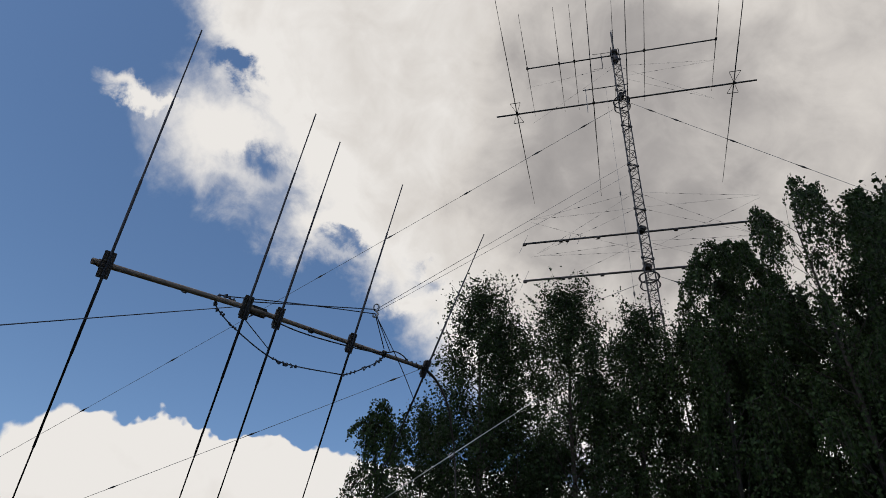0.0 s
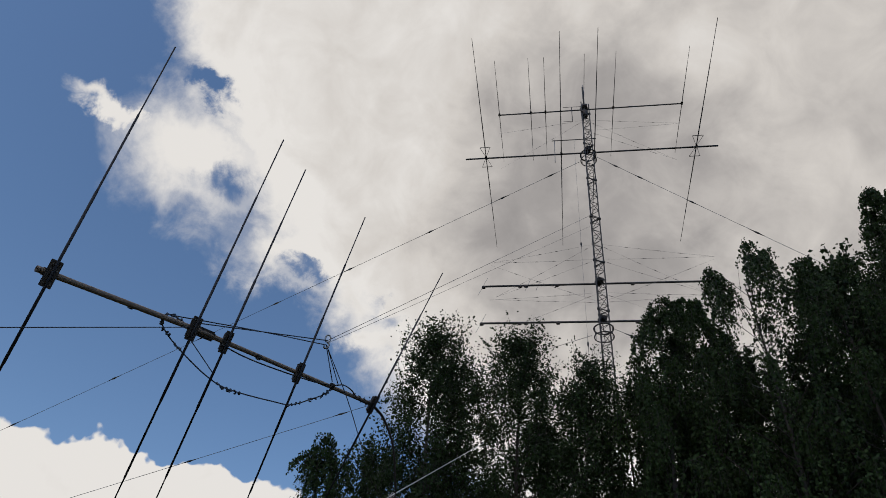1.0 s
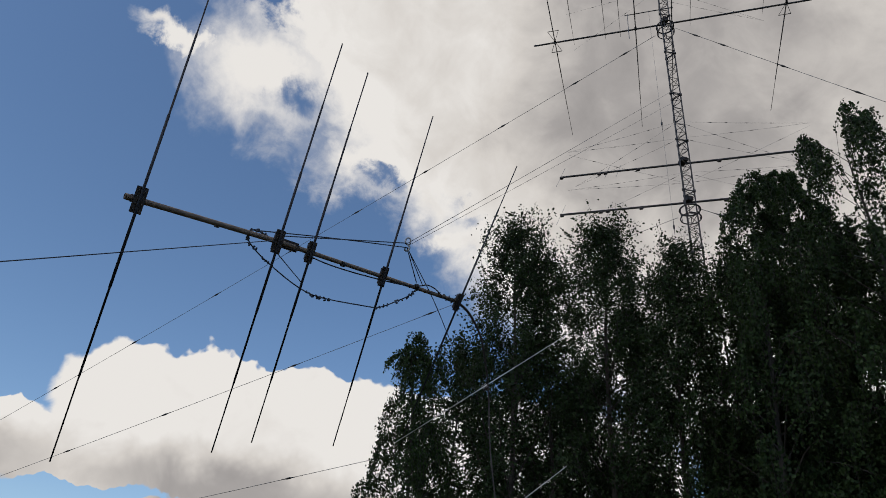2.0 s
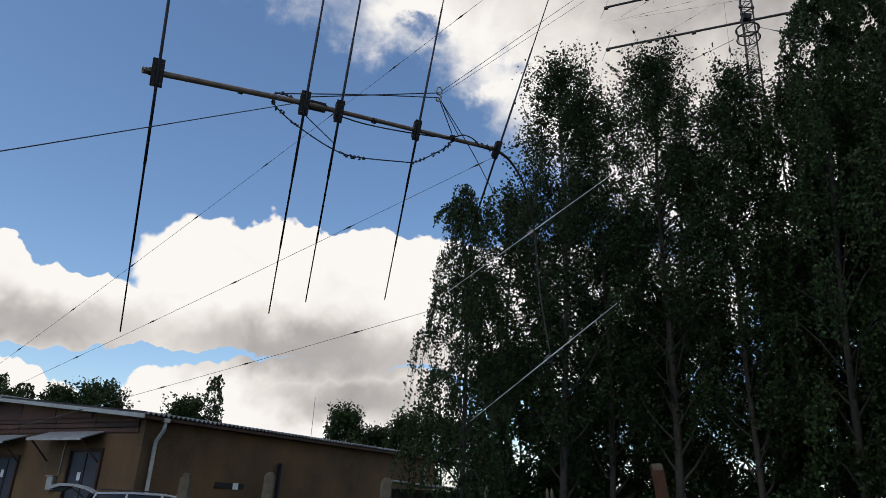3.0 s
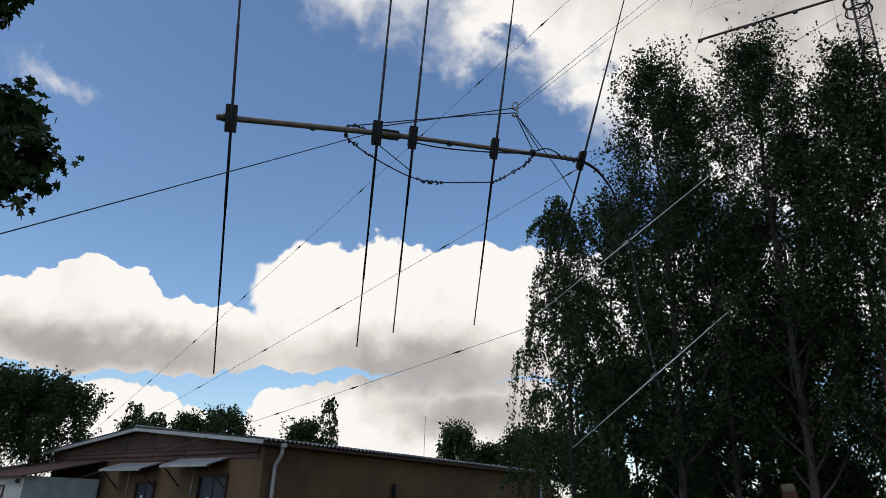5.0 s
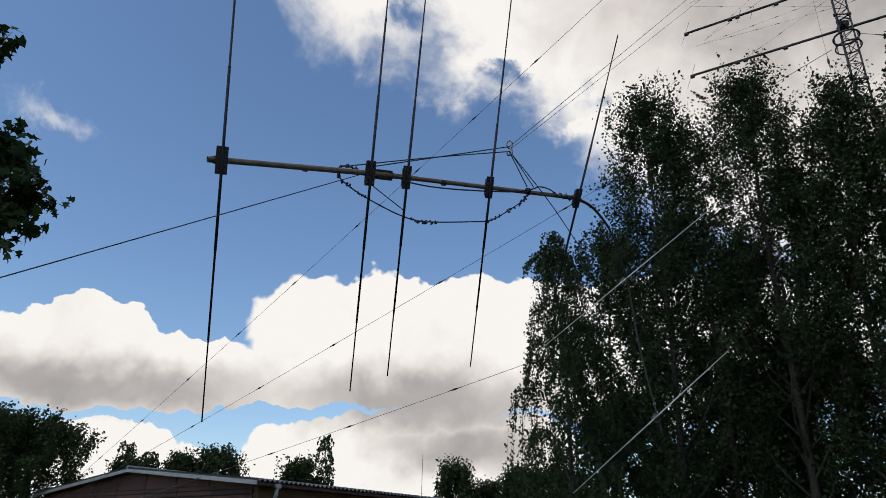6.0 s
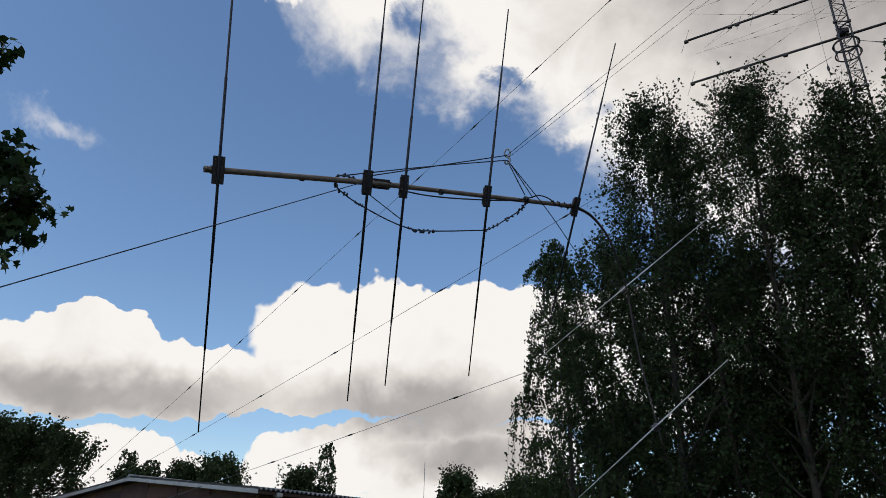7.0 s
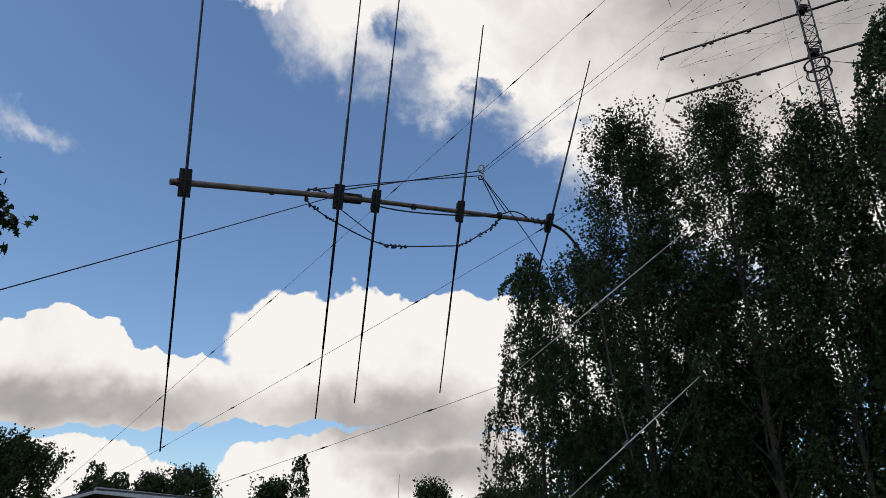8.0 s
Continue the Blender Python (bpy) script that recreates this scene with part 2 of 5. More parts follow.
M = {
    "boom": material("weathered aluminium tube", (0.26, 0.185, 0.135), (0.12, 0.085, 0.062), 0.55, 0.25, 9, 0.15, 90),
    # element and bright are one aluminium: silhouette dark and lit tone put into colour
    "element": material("aluminium element, silhouette dark in colour", (0.030, 0.029, 0.036), (0.020, 0.019, 0.024), 0.7, 0.0, 5, 0.05, 80),
    "bright": material("aluminium element, lit tone in colour", (0.50, 0.50, 0.48), (0.38, 0.38, 0.37), 0.55, 0.2, 5, 0.05, 80),
    "clamp": material("dark brown element plate", (0.07, 0.052, 0.045), (0.03, 0.024, 0.022), 0.6, 0.2, 12, 0.3, 80),
    "steel": material("galvanised bolt steel", (0.3, 0.3, 0.3), (0.16, 0.15, 0.14), 0.45, 0.8, 30, 0.1),
    "cable": material("black coaxial cable", (0.02, 0.02, 0.02), (0.012, 0.012, 0.012), 0.5),
    "rope": material("dark blue-grey rope", (0.07, 0.08, 0.10), (0.03, 0.035, 0.05), 0.85, 0, 20, 0.4, 200),
    "wire": material("grey guy wire", (0.22, 0.22, 0.22), (0.12, 0.12, 0.12), 0.5, 0.4, 20, 0.1),
    "insulator": material("dark guy insulator", (0.05, 0.045, 0.04), None, 0.35),
    # backlit darkness of the tower and its antennas is put into this colour
    "tower": material("galvanised lattice steel, backlit dark in colour", (0.085, 0.075, 0.07), (0.045, 0.04, 0.036), 0.55, 0.5, 4, 0.2),
    "bark": material("grey-brown aspen bark", (0.058, 0.047, 0.036), (0.022, 0.018, 0.014), 0.95, 0, 7, 0.8, 40),
    "birch": material("white birch bark with dark marks", (0.34, 0.31, 0.27), (0.04, 0.036, 0.032), 0.85, 0, 5, 0.5, 30, 0.4),
    "leaf": material("dark green aspen leaf", (0.040, 0.062, 0.020), (0.015, 0.027, 0.009), 0.5, 0, 0.6, 0, 3, 0.5, "island", 0.2, 0.12),
    "birch_leaf": material("green birch leaf", (0.046, 0.072, 0.021), (0.016, 0.030, 0.009), 0.5, 0, 0.6, 0, 3, 0.5, "island", 0.2, 0.12),
    "maple_leaf": material("deep green maple leaf", (0.045, 0.075, 0.022), (0.02, 0.036, 0.012), 0.5, 0, 0.8, 0, 3, 0.5, "island", 0.2, 0.12),
    "far_leaf": material("mid-green far foliage", (0.055, 0.078, 0.026), (0.022, 0.034, 0.012), 0.6, 0, 0.5, 0, 3, 0.5, "island", 0.2, 0.12),
    "ground": material("worn yard grass and earth", (0.055, 0.062, 0.020), (0.036, 0.030, 0.019), 0.95, 0, 0.5, 0.5, 9, 0.5),
    "grass": material("yellow-green grass", (0.075, 0.092, 0.022), (0.034, 0.046, 0.011), 0.8, 0, 1.0, 0, 5, 0.5, "island", 0.2, 0.12),
    "plaster": material("ochre stained plaster", (0.155, 0.090, 0.036), (0.044, 0.027, 0.016), 0.95, 0, 0.42, 0.5, 9, 0.55),
    "redwood": material("dark red-brown boarding", (0.085, 0.040, 0.028), (0.036, 0.021, 0.016), 0.9, 0, 1.2, 0.4, 25, 0.5, "object"),
    "roof": material("grey corrugated roofing", (0.22, 0.22, 0.21), (0.10, 0.10, 0.095), 0.85, 0, 0.8, 0.3, 20, 0.6, "object"),
    "zinc": material("pale zinc sheet", (0.40, 0.40, 0.385), (0.26, 0.25, 0.235), 0.5, 0.4, 3, 0.1, 40),
    "door": material("slate-blue door paint", (0.040, 0.046, 0.062), (0.022, 0.025, 0.034), 0.6, 0, 2, 0.1, 40),
    "white": material("chalky white paint", (0.52, 0.49, 0.43), (0.30, 0.28, 0.24), 0.8, 0, 2, 0.1, 40),
    "dark": material("dark interior", (0.02, 0.02, 0.02), None, 0.9),
    "silver": material("silver car paint", (0.40, 0.41, 0.42), (0.36, 0.37, 0.38), 0.28, 0.55, 3, 0, 60),
    "glass": material("dark tinted car glass", (0.015, 0.017, 0.02), None, 0.08, 0, 3, 0),
    "rubber": material("black tyre rubber", (0.02, 0.02, 0.02), None, 0.85),
    "plastic": material("black bumper plastic", (0.025, 0.025, 0.027), None, 0.6),
    "lamp_red": material("red tail lamp", (0.25, 0.02, 0.02), None, 0.2, 0, 3, 0),
    "lamp_clear": material("clear lamp glass", (0.6, 0.6, 0.58), None, 0.12, 0.2, 3, 0),
    "pallet": material("weathered pallet wood", (0.36, 0.25, 0.14), (0.20, 0.14, 0.08), 0.85, 0, 3, 0.4, 50, 0.5, "object"),
    "concrete": material("stained concrete post", (0.20, 0.155, 0.10), (0.08, 0.062, 0.042), 0.95, 0, 4, 0.5, 40),
    "dumpster": material("dark rusted container steel", (0.045, 0.035, 0.035), (0.02, 0.018, 0.018), 0.75, 0.2, 3, 0.3, 30),
    "rust": material("orange-brown rusted sheet", (0.12, 0.045, 0.018), (0.04, 0.020, 0.012), 0.9, 0, 2, 0.3, 25),
    "bag": material("crumpled white sack", (0.7, 0.7, 0.68), (0.5, 0.5, 0.48), 0.6, 0, 9, 0.6, 30),
    "green_gate": material("pale grey-green gate paint", (0.34, 0.40, 0.34), (0.24, 0.28, 0.24), 0.6, 0, 2, 0.1, 30),
    "paper": material("white notice paper", (0.75, 0.75, 0.72), (0.6, 0.6, 0.58), 0.8),
}


# ---- building helpers ----
def obj(name, bm, mat, parent=None, label="", smooth=False):
    me = bpy.data.meshes.new(name)
    bm.to_mesh(me)
    bm.free()
    if smooth:
        me.polygons.foreach_set("use_smooth", [True] * len(me.polygons))
    if mat:
        me.materials.append(mat)
    o = new(name, me)
    o.parent = parent
    if label:
        o["label"] = label
    return o


def part(name, bm, mat, parent, label="", smooth=False):
    return obj(name, bm, mat, parent, label, smooth)


def thing(name, label, category, m=None, group="", kind=""):
    o = new(name)
    o.empty_display_size = 0.2
    if m is not None:
        o.matrix_world = m
    return tagged(o, label, category, group, kind)


def add_box(bm, centre, size, bevel=0.0, turn=None):
    m = Matrix.Translation(centre) @ (turn or Matrix()) @ Matrix.Diagonal((*size, 1))
    made = bmesh.ops.create_cube(bm, size=1.0, matrix=m)
    if bevel:
        edges = list({e for v in made["verts"] for e in v.link_edges})
        bmesh.ops.bevel(bm, geom=edges, offset=bevel, segments=2, affect="EDGES")
    return bm


def box(centre, size, bevel=0.0, turn=None):
    return add_box(bmesh.new(), centre, size, bevel, turn)


def add_tube(bm, points, radii, sides=8, caps=True):
    pts = [Vector(p) for p in points]
    if isinstance(radii, (int, float)):
        radii = [radii] * len(pts)
    rings, side = [], None
    for i, p in enumerate(pts):
        d = (pts[min(i + 1, len(pts) - 1)] - pts[max(i - 1, 0)]).normalized()
        if side is None:
            side = d.orthogonal().normalized()
        side = (side - d * side.dot(d)).normalized()
        up = d.cross(side)
        rings.append([bm.verts.new(p + (side * math.cos(2 * math.pi * k / sides) + up * math.sin(2 * math.pi * k / sides)) * radii[i]) for k in range(sides)])
    for a, b in zip(rings, rings[1:]):
        for k in range(sides):
            bm.faces.new((a[k], a[(k + 1) % sides], b[(k + 1) % sides], b[k]))
    if caps:
        bm.faces.new(rings[0][::-1])
        bm.faces.new(rings[-1])
    return bm


def tube(points, radii, sides=8):
    return add_tube(bmesh.new(), points, radii, sides)


def smooth_line(points, steps=6):
    p = [Vector(q) for q in points]
    p = [p[0] * 2 - p[1]] + p + [p[-1] * 2 - p[-2]]
    res = []
    for i in range(1, len(p) - 2):
        for k in range(steps):
            t = k / steps
            res.append(0.5 * ((2 * p[i]) + (p[i + 1] - p[i - 1]) * t + (2 * p[i - 1] - 5 * p[i] + 4 * p[i + 1] - p[i + 2]) * t * t + (3 * p[i] - p[i - 1] - 3 * p[i + 1] + p[i + 2]) * t ** 3))
    return res + [p[-2]]


def prism(outline, depth, axis="y", lift=0.0):
    """A flat outline of (a, b) pairs, drawn in the plane across the axis and given depth along it."""
    bm = bmesh.new()
    place = {"y": lambda a, b, c: (a, c, b), "x": lambda a, b, c: (c, a, b), "z": lambda a, b, c: (a, b, c)}[axis]
    lo = [bm.verts.new(place(a, b, lift)) for a, b in outline]
    hi = [bm.verts.new(place(a, b, lift + depth)) for a, b in outline]
    n = len(outline)
    bm.faces.new(lo)
    bm.faces.new(hi[::-1])
    for i in range(n):
        bm.faces.new((lo[i], hi[i], hi[(i + 1) % n], lo[(i + 1) % n]))
    bmesh.ops.recalc_face_normals(bm, faces=bm.faces)
    return bm


# ---- ground ----
def build_ground():
    bm = bmesh.new()
    edge = [-2500, -600, -150, -60] + list(range(-40, 61, 4)) + [90, 180, 600, 2500]
    rows = []
    for y in edge:
        row = []
        for x in edge:
            z = 0.06 * noise.noise((x * 0.13, y * 0.13, 0)) if abs(x) < 60 and abs(y) < 60 else 0.0
            row.append(bm.verts.new((x, y, z - 0.05)))
        rows.append(row)
    for a, b in zip(rows, rows[1:]):
        for k in range(len(edge) - 1):
            bm.faces.new((a[k], a[k + 1], b[k + 1], b[k]))
    g = obj("ground", bm, M["ground"], smooth=True)
    tagged(g, "worn yard of grass and bare earth", "ground", kind="structure")


build_ground()

# ---- damaged yagi antenna hanging on ropes ----
HUBS = [(-2.784, 5.488, 5.254), (-1.571, 6.408, 5.572), (-1.242, 6.734, 5.688), (-0.371, 7.415, 5.889), (0.715, 8.31, 6.165)]
ELEMENT_WAY = Vector((0.150, -0.460, 0.875)).normalized()


def telescoped(parent, centre, way, half, thick, mat, label="", sides=10):
    """A tapered element: its middle tube, and on each side a thinner tube and a tip telescoped into it."""
    c, w = Vector(centre), Vector(way).normalized()
    e = part("element", tube([c - w * half * 0.34, c + w * half * 0.34], thick, sides), mat, parent, label, True)
    for s in (-1, 1):
        for name, a, b, r in (("inner_tube", 0.335, 0.68, 0.76), ("tip", 0.675, 1.0, 0.5)):
            ends = [c + w * s * half * a, c + w * s * (half * a + 0.03), c + w * s * (half * a + 0.03), c + w * s * half * b]
            part(name, tube(ends, [thick * r * 1.14, thick * r * 1.14, thick * r, thick * r], sides), mat, e, smooth=True)
    return e


def hub_clamp(name, centre, way, along, mat, parent, wide=0.16, tall=0.28):
    c, w, d = Vector(centre), Vector(way).normalized(), Vector(along).normalized()
    d = (d - w * d.dot(w)).normalized()
    n = w.cross(d)
    turn = Matrix((d, w, n)).transposed().to_4x4()
    plate = part(name, box(c - n * 0.035, (wide, tall, 0.012), 0.004, turn), mat, parent)
    part("saddle", box(c + n * 0.0, (wide * 0.72, tall * 0.86, 0.055), 0.012, turn), mat, plate)
    for k in (-0.36, -0.14, 0.14, 0.36):
        bolt = bmesh.new()
        pts = []
        for j in range(9):
            a = math.pi * j / 8
            pts.append(c + w * (k * tall) + d * (math.cos(a) * 0.032) + n * (0.01 + math.sin(a) * 0.034))
        pts = [pts[0] - n * 0.06] + pts + [pts[-1] - n * 0.06]
        add_tube(bolt, pts, 0.005, 5)
        part("u_bolt", bolt, M["steel"], plate)
    return plate


def build_yagi():
    y = thing("yagi_antenna", "damaged aluminium yagi antenna, boom buckled and drooping", "antenna", pose(*HUBS[0]))
    inv = Matrix.Translation(-Vector(HUBS[0]))

    def loc(p):
        return inv @ Vector(p)
    start = loc(Vector(HUBS[0]) - (Vector(HUBS[1]) - Vector(HUBS[0])).normalized() * 0.045)
    part("boom", tube(smooth_line([start] + [loc(h) for h in HUBS], 5), [0.032] * 6 + [0.030] * 10 + [0.027] * 10, 14), M["boom"], y, "weathered brownish aluminium boom", True)
    bent = [HUBS[4], (0.97, 8.81, 6.26), (1.20, 9.11, 6.07), (1.35, 9.42, 5.78), (1.47, 9.72, 5.44), (1.56, 9.79, 4.53), (1.70, 9.67, 3.51), (1.74, 9.69, 3.31)]
    line = smooth_line([loc(p) for p in bent], 5)
    # same tube as the boom; dark plate colour stands in for its shade
    part("boom_tail", tube(line, [0.023 - 0.015 * (i / (len(line) - 1)) ** 0.7 for i in range(len(line))], 10), M["clamp"], y, "buckled end of the boom, bent downwards, shade in its colour", True)
    ways = [ELEMENT_WAY] * 4 + [Vector((0.53, -1.17, 1.66)), Vector((1.265, -0.43, 0.92)), Vector((1.125, 0.38, 0.985))]
    halves = [2.58, 2.40, 2.27, 2.20, 2.10, 1.62, 1.55]
    hubs = HUBS + [(1.41, 9.74, 5.52), (1.66, 9.67, 3.55)]
    for i, (h, w, half) in enumerate(zip(hubs, ways, halves)):
        # first five elements take the shaded colour, the last two the lit one
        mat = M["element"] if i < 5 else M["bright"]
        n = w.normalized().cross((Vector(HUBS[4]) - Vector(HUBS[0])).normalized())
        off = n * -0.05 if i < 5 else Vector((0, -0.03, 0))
        telescoped(y, loc(Vector(h) + off), w, half, 0.0148 if i < 5 else 0.0088, mat, "" if i < 5 else "bare aluminium element, tilted, lit tone in its colour")
        size = (0.115, 0.27) if i < 2 else (0.105, 0.26) if i < 5 else (0.07, 0.10)
        hub_clamp("clamp_plate", loc(h), w, Vector(HUBS[1]) - Vector(HUBS[0]), M["clamp"], y, *size)
    # splice box between the second and the third element
    d = (Vector(HUBS[2]) - Vector(HUBS[1])).normalized()
    side = d.cross(ELEMENT_WAY)
    turn = Matrix((d, ELEMENT_WAY - d * ELEMENT_WAY.dot(d), side)).transposed().to_4x4()
    part("feed_box", box(loc(Vector(HUBS[1]) + d * 0.20 - side * 0.02), (0.24, 0.11, 0.09), 0.02, turn), M["clamp"], y, "dark feed-point box")
    part("end_cap", tube([start - d * 0.022, start + d * 0.02], 0.040, 12), M["clamp"], y)
    coax = [(-1.25, 6.70, 5.62), (-0.99, 6.92, 5.66), (-0.63, 7.20, 5.75), (-0.11, 7.61, 5.92), (0.14, 7.79, 6.04), (0.25, 7.88, 6.12), (0.38, 7.99, 6.13), (0.50, 8.12, 6.09), (0.65, 8.26, 6.12)]
    part("coax_cable", tube(smooth_line([loc(p) for p in coax], 5), 0.009, 6), M["cable"], y, "slack black coaxial cable", True)
    coil = [loc(Vector((0.41, 8.02, 6.085)) + Vector((0.30 * k / 40, 0.26 * k / 40, 0.05 * k / 40)) + Vector((0.012 * math.sin(k * 2.3), (0.034 + 0.010 * math.sin(k * 0.7)) * math.cos(k * 0.62), (0.034 + 0.012 * math.cos(k * 1.1)) * math.sin(k * 0.62)))) for k in range(41)]
    part("cable_wrap", tube(coil, 0.007, 5), M["cable"], y, "cable wound round the boom", True)
    for p in ((0.10, 7.76, 6.01), (-0.85, 7.01, 5.75), (-2.15, 6.04, 5.45)):
        i0 = loc(p)
        part("tape_band", tube([i0 - d * 0.02, i0 + d * 0.02], 0.035, 10), M["cable"], y)


build_yagi()


# ---- ropes ----
KNOT = (-0.10, 7.34, 6.40)


def rope(label, points, radius, knots=(), steps=5, name="rope", mat="rope", category="rope"):
    line = smooth_line(points, steps) if len(points) > 2 else [Vector(p) for p in points]
    base = Vector(line[0])
    r = thing(name, label, category, pose(*base))
    part("strand", tube([p - base for p in line], radius, 5), M[mat], r, smooth=True)
    for t, n in knots:
        i = int(t * (len(line) - 1))
        lump = bmesh.new()
        for k in range(n):
            j = min(i + k // 2, len(line) - 1)
            c = line[j] - base + Vector((random.uniform(-1, 1), random.uniform(-1, 1), random.uniform(-1, 1))) * radius * 2.2
            m = Matrix.Translation(c) @ Euler((random.random() * 3, random.random() * 3, 0)).to_matrix().to_4x4() @ Matrix.Diagonal((2.6 * radius, 1.7 * radius, 1.7 * radius, 1))
            bmesh.ops.create_icosphere(lump, subdivisions=1, radius=1.0, matrix=m)
        part("knot", lump, M[mat], r)
    return r


LOOP = [(-1.87, 6.22, 5.53), (-1.85, 6.28, 5.46), (-1.75, 6.42, 5.40), (-1.57, 6.61, 5.34), (-1.35, 6.83, 5.29), (-1.16, 7.00, 5.28), (-0.95, 7.17, 5.33), (-0.58, 7.44, 5.45), (-0.35, 7.60, 5.54), (-0.11, 7.73, 5.75), (0.03, 7.78, 5.88), (0.13, 7.79, 6.03)]
rope("knotted sling rope sagging below the antenna boom", LOOP, 0.008, ((0.06, 7), (0.14, 6), (0.22, 4), (0.45, 9), (0.50, 8), (0.72, 8), (0.80, 5), (0.88, 8), (0.93, 8)))
rope("short rope end tied round the boom", [(-1.87, 6.22, 5.53), (-1.80, 6.26, 5.59), (-1.71, 6.32, 5.58), (-1.65, 6.40, 5.55)], 0.008, ((0.1, 6), (0.4, 7), (0.7, 6)))
rope("thin rope from the second clamp to the sling", [(-1.58, 6.48, 5.49), (-1.27, 6.86, 5.34)], 0.006)
rope("upper bridle rope from knot to boom", [KNOT, (-1.57, 6.41, 5.65)], 0.007)
rope("lower bridle rope from knot to boom", [(-0.10, 7.34, 6.33), (-0.96, 6.80, 5.97), (-1.83, 6.24, 5.57)], 0.007)
rope("bridle rope from knot to the boom tail", [(-0.10, 7.34, 6.32), (0.09, 7.73, 6.05)], 0.007)
rope("doubled bridle rope from knot to the boom", [(-0.09, 7.34, 6.32), (0.18, 7.82, 6.07)], 0.006)
rope("loose rope end hanging past the boom", [(-0.10, 7.34, 6.33), (0.35, 7.96, 5.96), (0.67, 8.48, 5.66), (0.77, 8.58, 5.54)], 0.006)
rope("hoisting rope running up to the tower", [KNOT, (7.75, 14.85, 18.5)], 0.004)
rope("second fall of the hoisting rope", [(-0.07, 7.34, 6.38), (7.75, 14.85, 18.0)], 0.003)
rope("tag line running down from the boom to a stake", [(-1.55, 6.42, 5.60), (-3.75, 3.11, 2.78), (-5.95, -0.20, -0.02)], 0.005)


def build_shackle():
    s = thing("shackle", "small steel shackle joining the ropes", "shackle", pose(*KNOT))
    ring = [(0.035 * math.cos(a), 0.0, 0.055 * math.sin(a) + 0.03) for a in [math.pi * 2 * k / 16 for k in range(17)]]
    part("bow", tube(ring, 0.010, 6), M["steel"], s, smooth=True)
    hook = [(0.01, 0, -0.03), (0.03, 0, -0.06), (0.02, 0, -0.11), (-0.02, 0, -0.12), (-0.03, 0, -0.09)]
    part("hook", tube(smooth_line(hook, 4), 0.012, 6), M["steel"], s, smooth=True)


build_shackle()


# ---- lattice tower ----
TX, TY, TOP = 8.0, 14.99, 25.2
BOOM_WAY = Vector((0.916, -0.402, 0.0)).normalized()
ROD_WAY = Vector((-0.4, -0.9165, 0.0)).normalized()
tower = thing("lattice_tower", "tall slim galvanised lattice radio tower", "tower", pose(TX, TY, -0.05))


def build_tower():
    r, bays, step = 0.19, 72, 0.35
    corners = [Vector((r * math.cos(a), r * math.sin(a), 0)) for a in (radians(90), radians(210), radians(330))]
    leg = None
    for c in corners:
        if leg is None:
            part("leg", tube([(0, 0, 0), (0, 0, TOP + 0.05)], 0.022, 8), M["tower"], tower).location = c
            leg = tower.children[-1].data
        else:
            o = new("leg", leg)
            o.parent, o.location = tower, c
    meshes = {}
    for side in range(3):
        a, b = corners[side], corners[(side + 1) % 3]
        for kind in ("flat", "rise", "fall"):
            pa, pb = (a, b) if kind != "fall" else (b, a)
            up = Vector((0, 0, 0 if kind == "flat" else step))
            me = bpy.data.meshes.new("brace")
            bm = tube([pa, pb + up], 0.010, 5)
            bm.to_mesh(me)
            bm.free()
            me.materials.append(M["tower"])
            meshes[side, kind] = me
        for k in range(bays):
            for kind in (("flat", "rise") if k % 2 else ("flat", "fall")):
                o = new("strut" if kind == "flat" else "brace", meshes[side, kind])
                o.parent, o.location = tower, (0, 0, 0.1 + k * step)
    flange = bmesh.new()
    for c in corners:
        add_tube(flange, [c + Vector((0, 0, -0.03)), c + Vector((0, 0, 0.03))], 0.05, 8)
    for a, b in zip(corners, corners[1:] + corners[:1]):
        add_tube(flange, [a, b], 0.02, 6)
    me = bpy.data.meshes.new("flange")
    flange.to_mesh(me)
    flange.free()
    me.materials.append(M["tower"])
    for k in range(1, 13):
        o = new("flange", me)
        o.parent, o.location = tower, (0, 0, k * 2.0 + 0.6)
    for z, rr in ((22.05, 0.29), (13.94, 0.29)):
        ring = [(rr * math.cos(a), rr * math.sin(a), z) for a in [2 * math.pi * k / 28 for k in range(29)]]
        hoop = part("guy_ring", tube(ring, 0.024, 8), M["tower"], tower, "round steel guy ring", True)
        ring = [(rr * math.cos(a), rr * math.sin(a), z - 0.3) for a in [2 * math.pi * k / 28 for k in range(29)]]
        part("lower_hoop", tube(ring, 0.018, 8), M["tower"], hoop, smooth=True)
        for k in range(6):
            a = radians(60 * k)
            part("stay", tube([(rr * math.cos(a), rr * math.sin(a), z), (rr * math.cos(a), rr * math.sin(a), z - 0.3)], 0.012, 6), M["tower"], hoop)
    part("rotator", tube([(0, 0, TOP - 0.75), (0, 0, TOP - 0.68), (0, 0, TOP - 0.42), (0, 0, TOP - 0.36)], [0.10, 0.14, 0.14, 0.09], 14), M["clamp"], tower, "dark antenna rotator", True)
    part("bearing", tube([(0, 0, TOP - 0.16), (0, 0, TOP + 0.02)], [0.15, 0.11], 14), M["clamp"], tower, "dark thrust bearing", True)
    part("mast", tube([(0, 0, TOP - 0.9), (0, 0, TOP + 1.3)], 0.028, 10), M["tower"], tower)
    part("whip", tube([(0.06, 0.05, TOP + 0.3), (0.06, 0.05, TOP + 1.55)], 0.014, 8), M["wire"], tower)


build_tower()


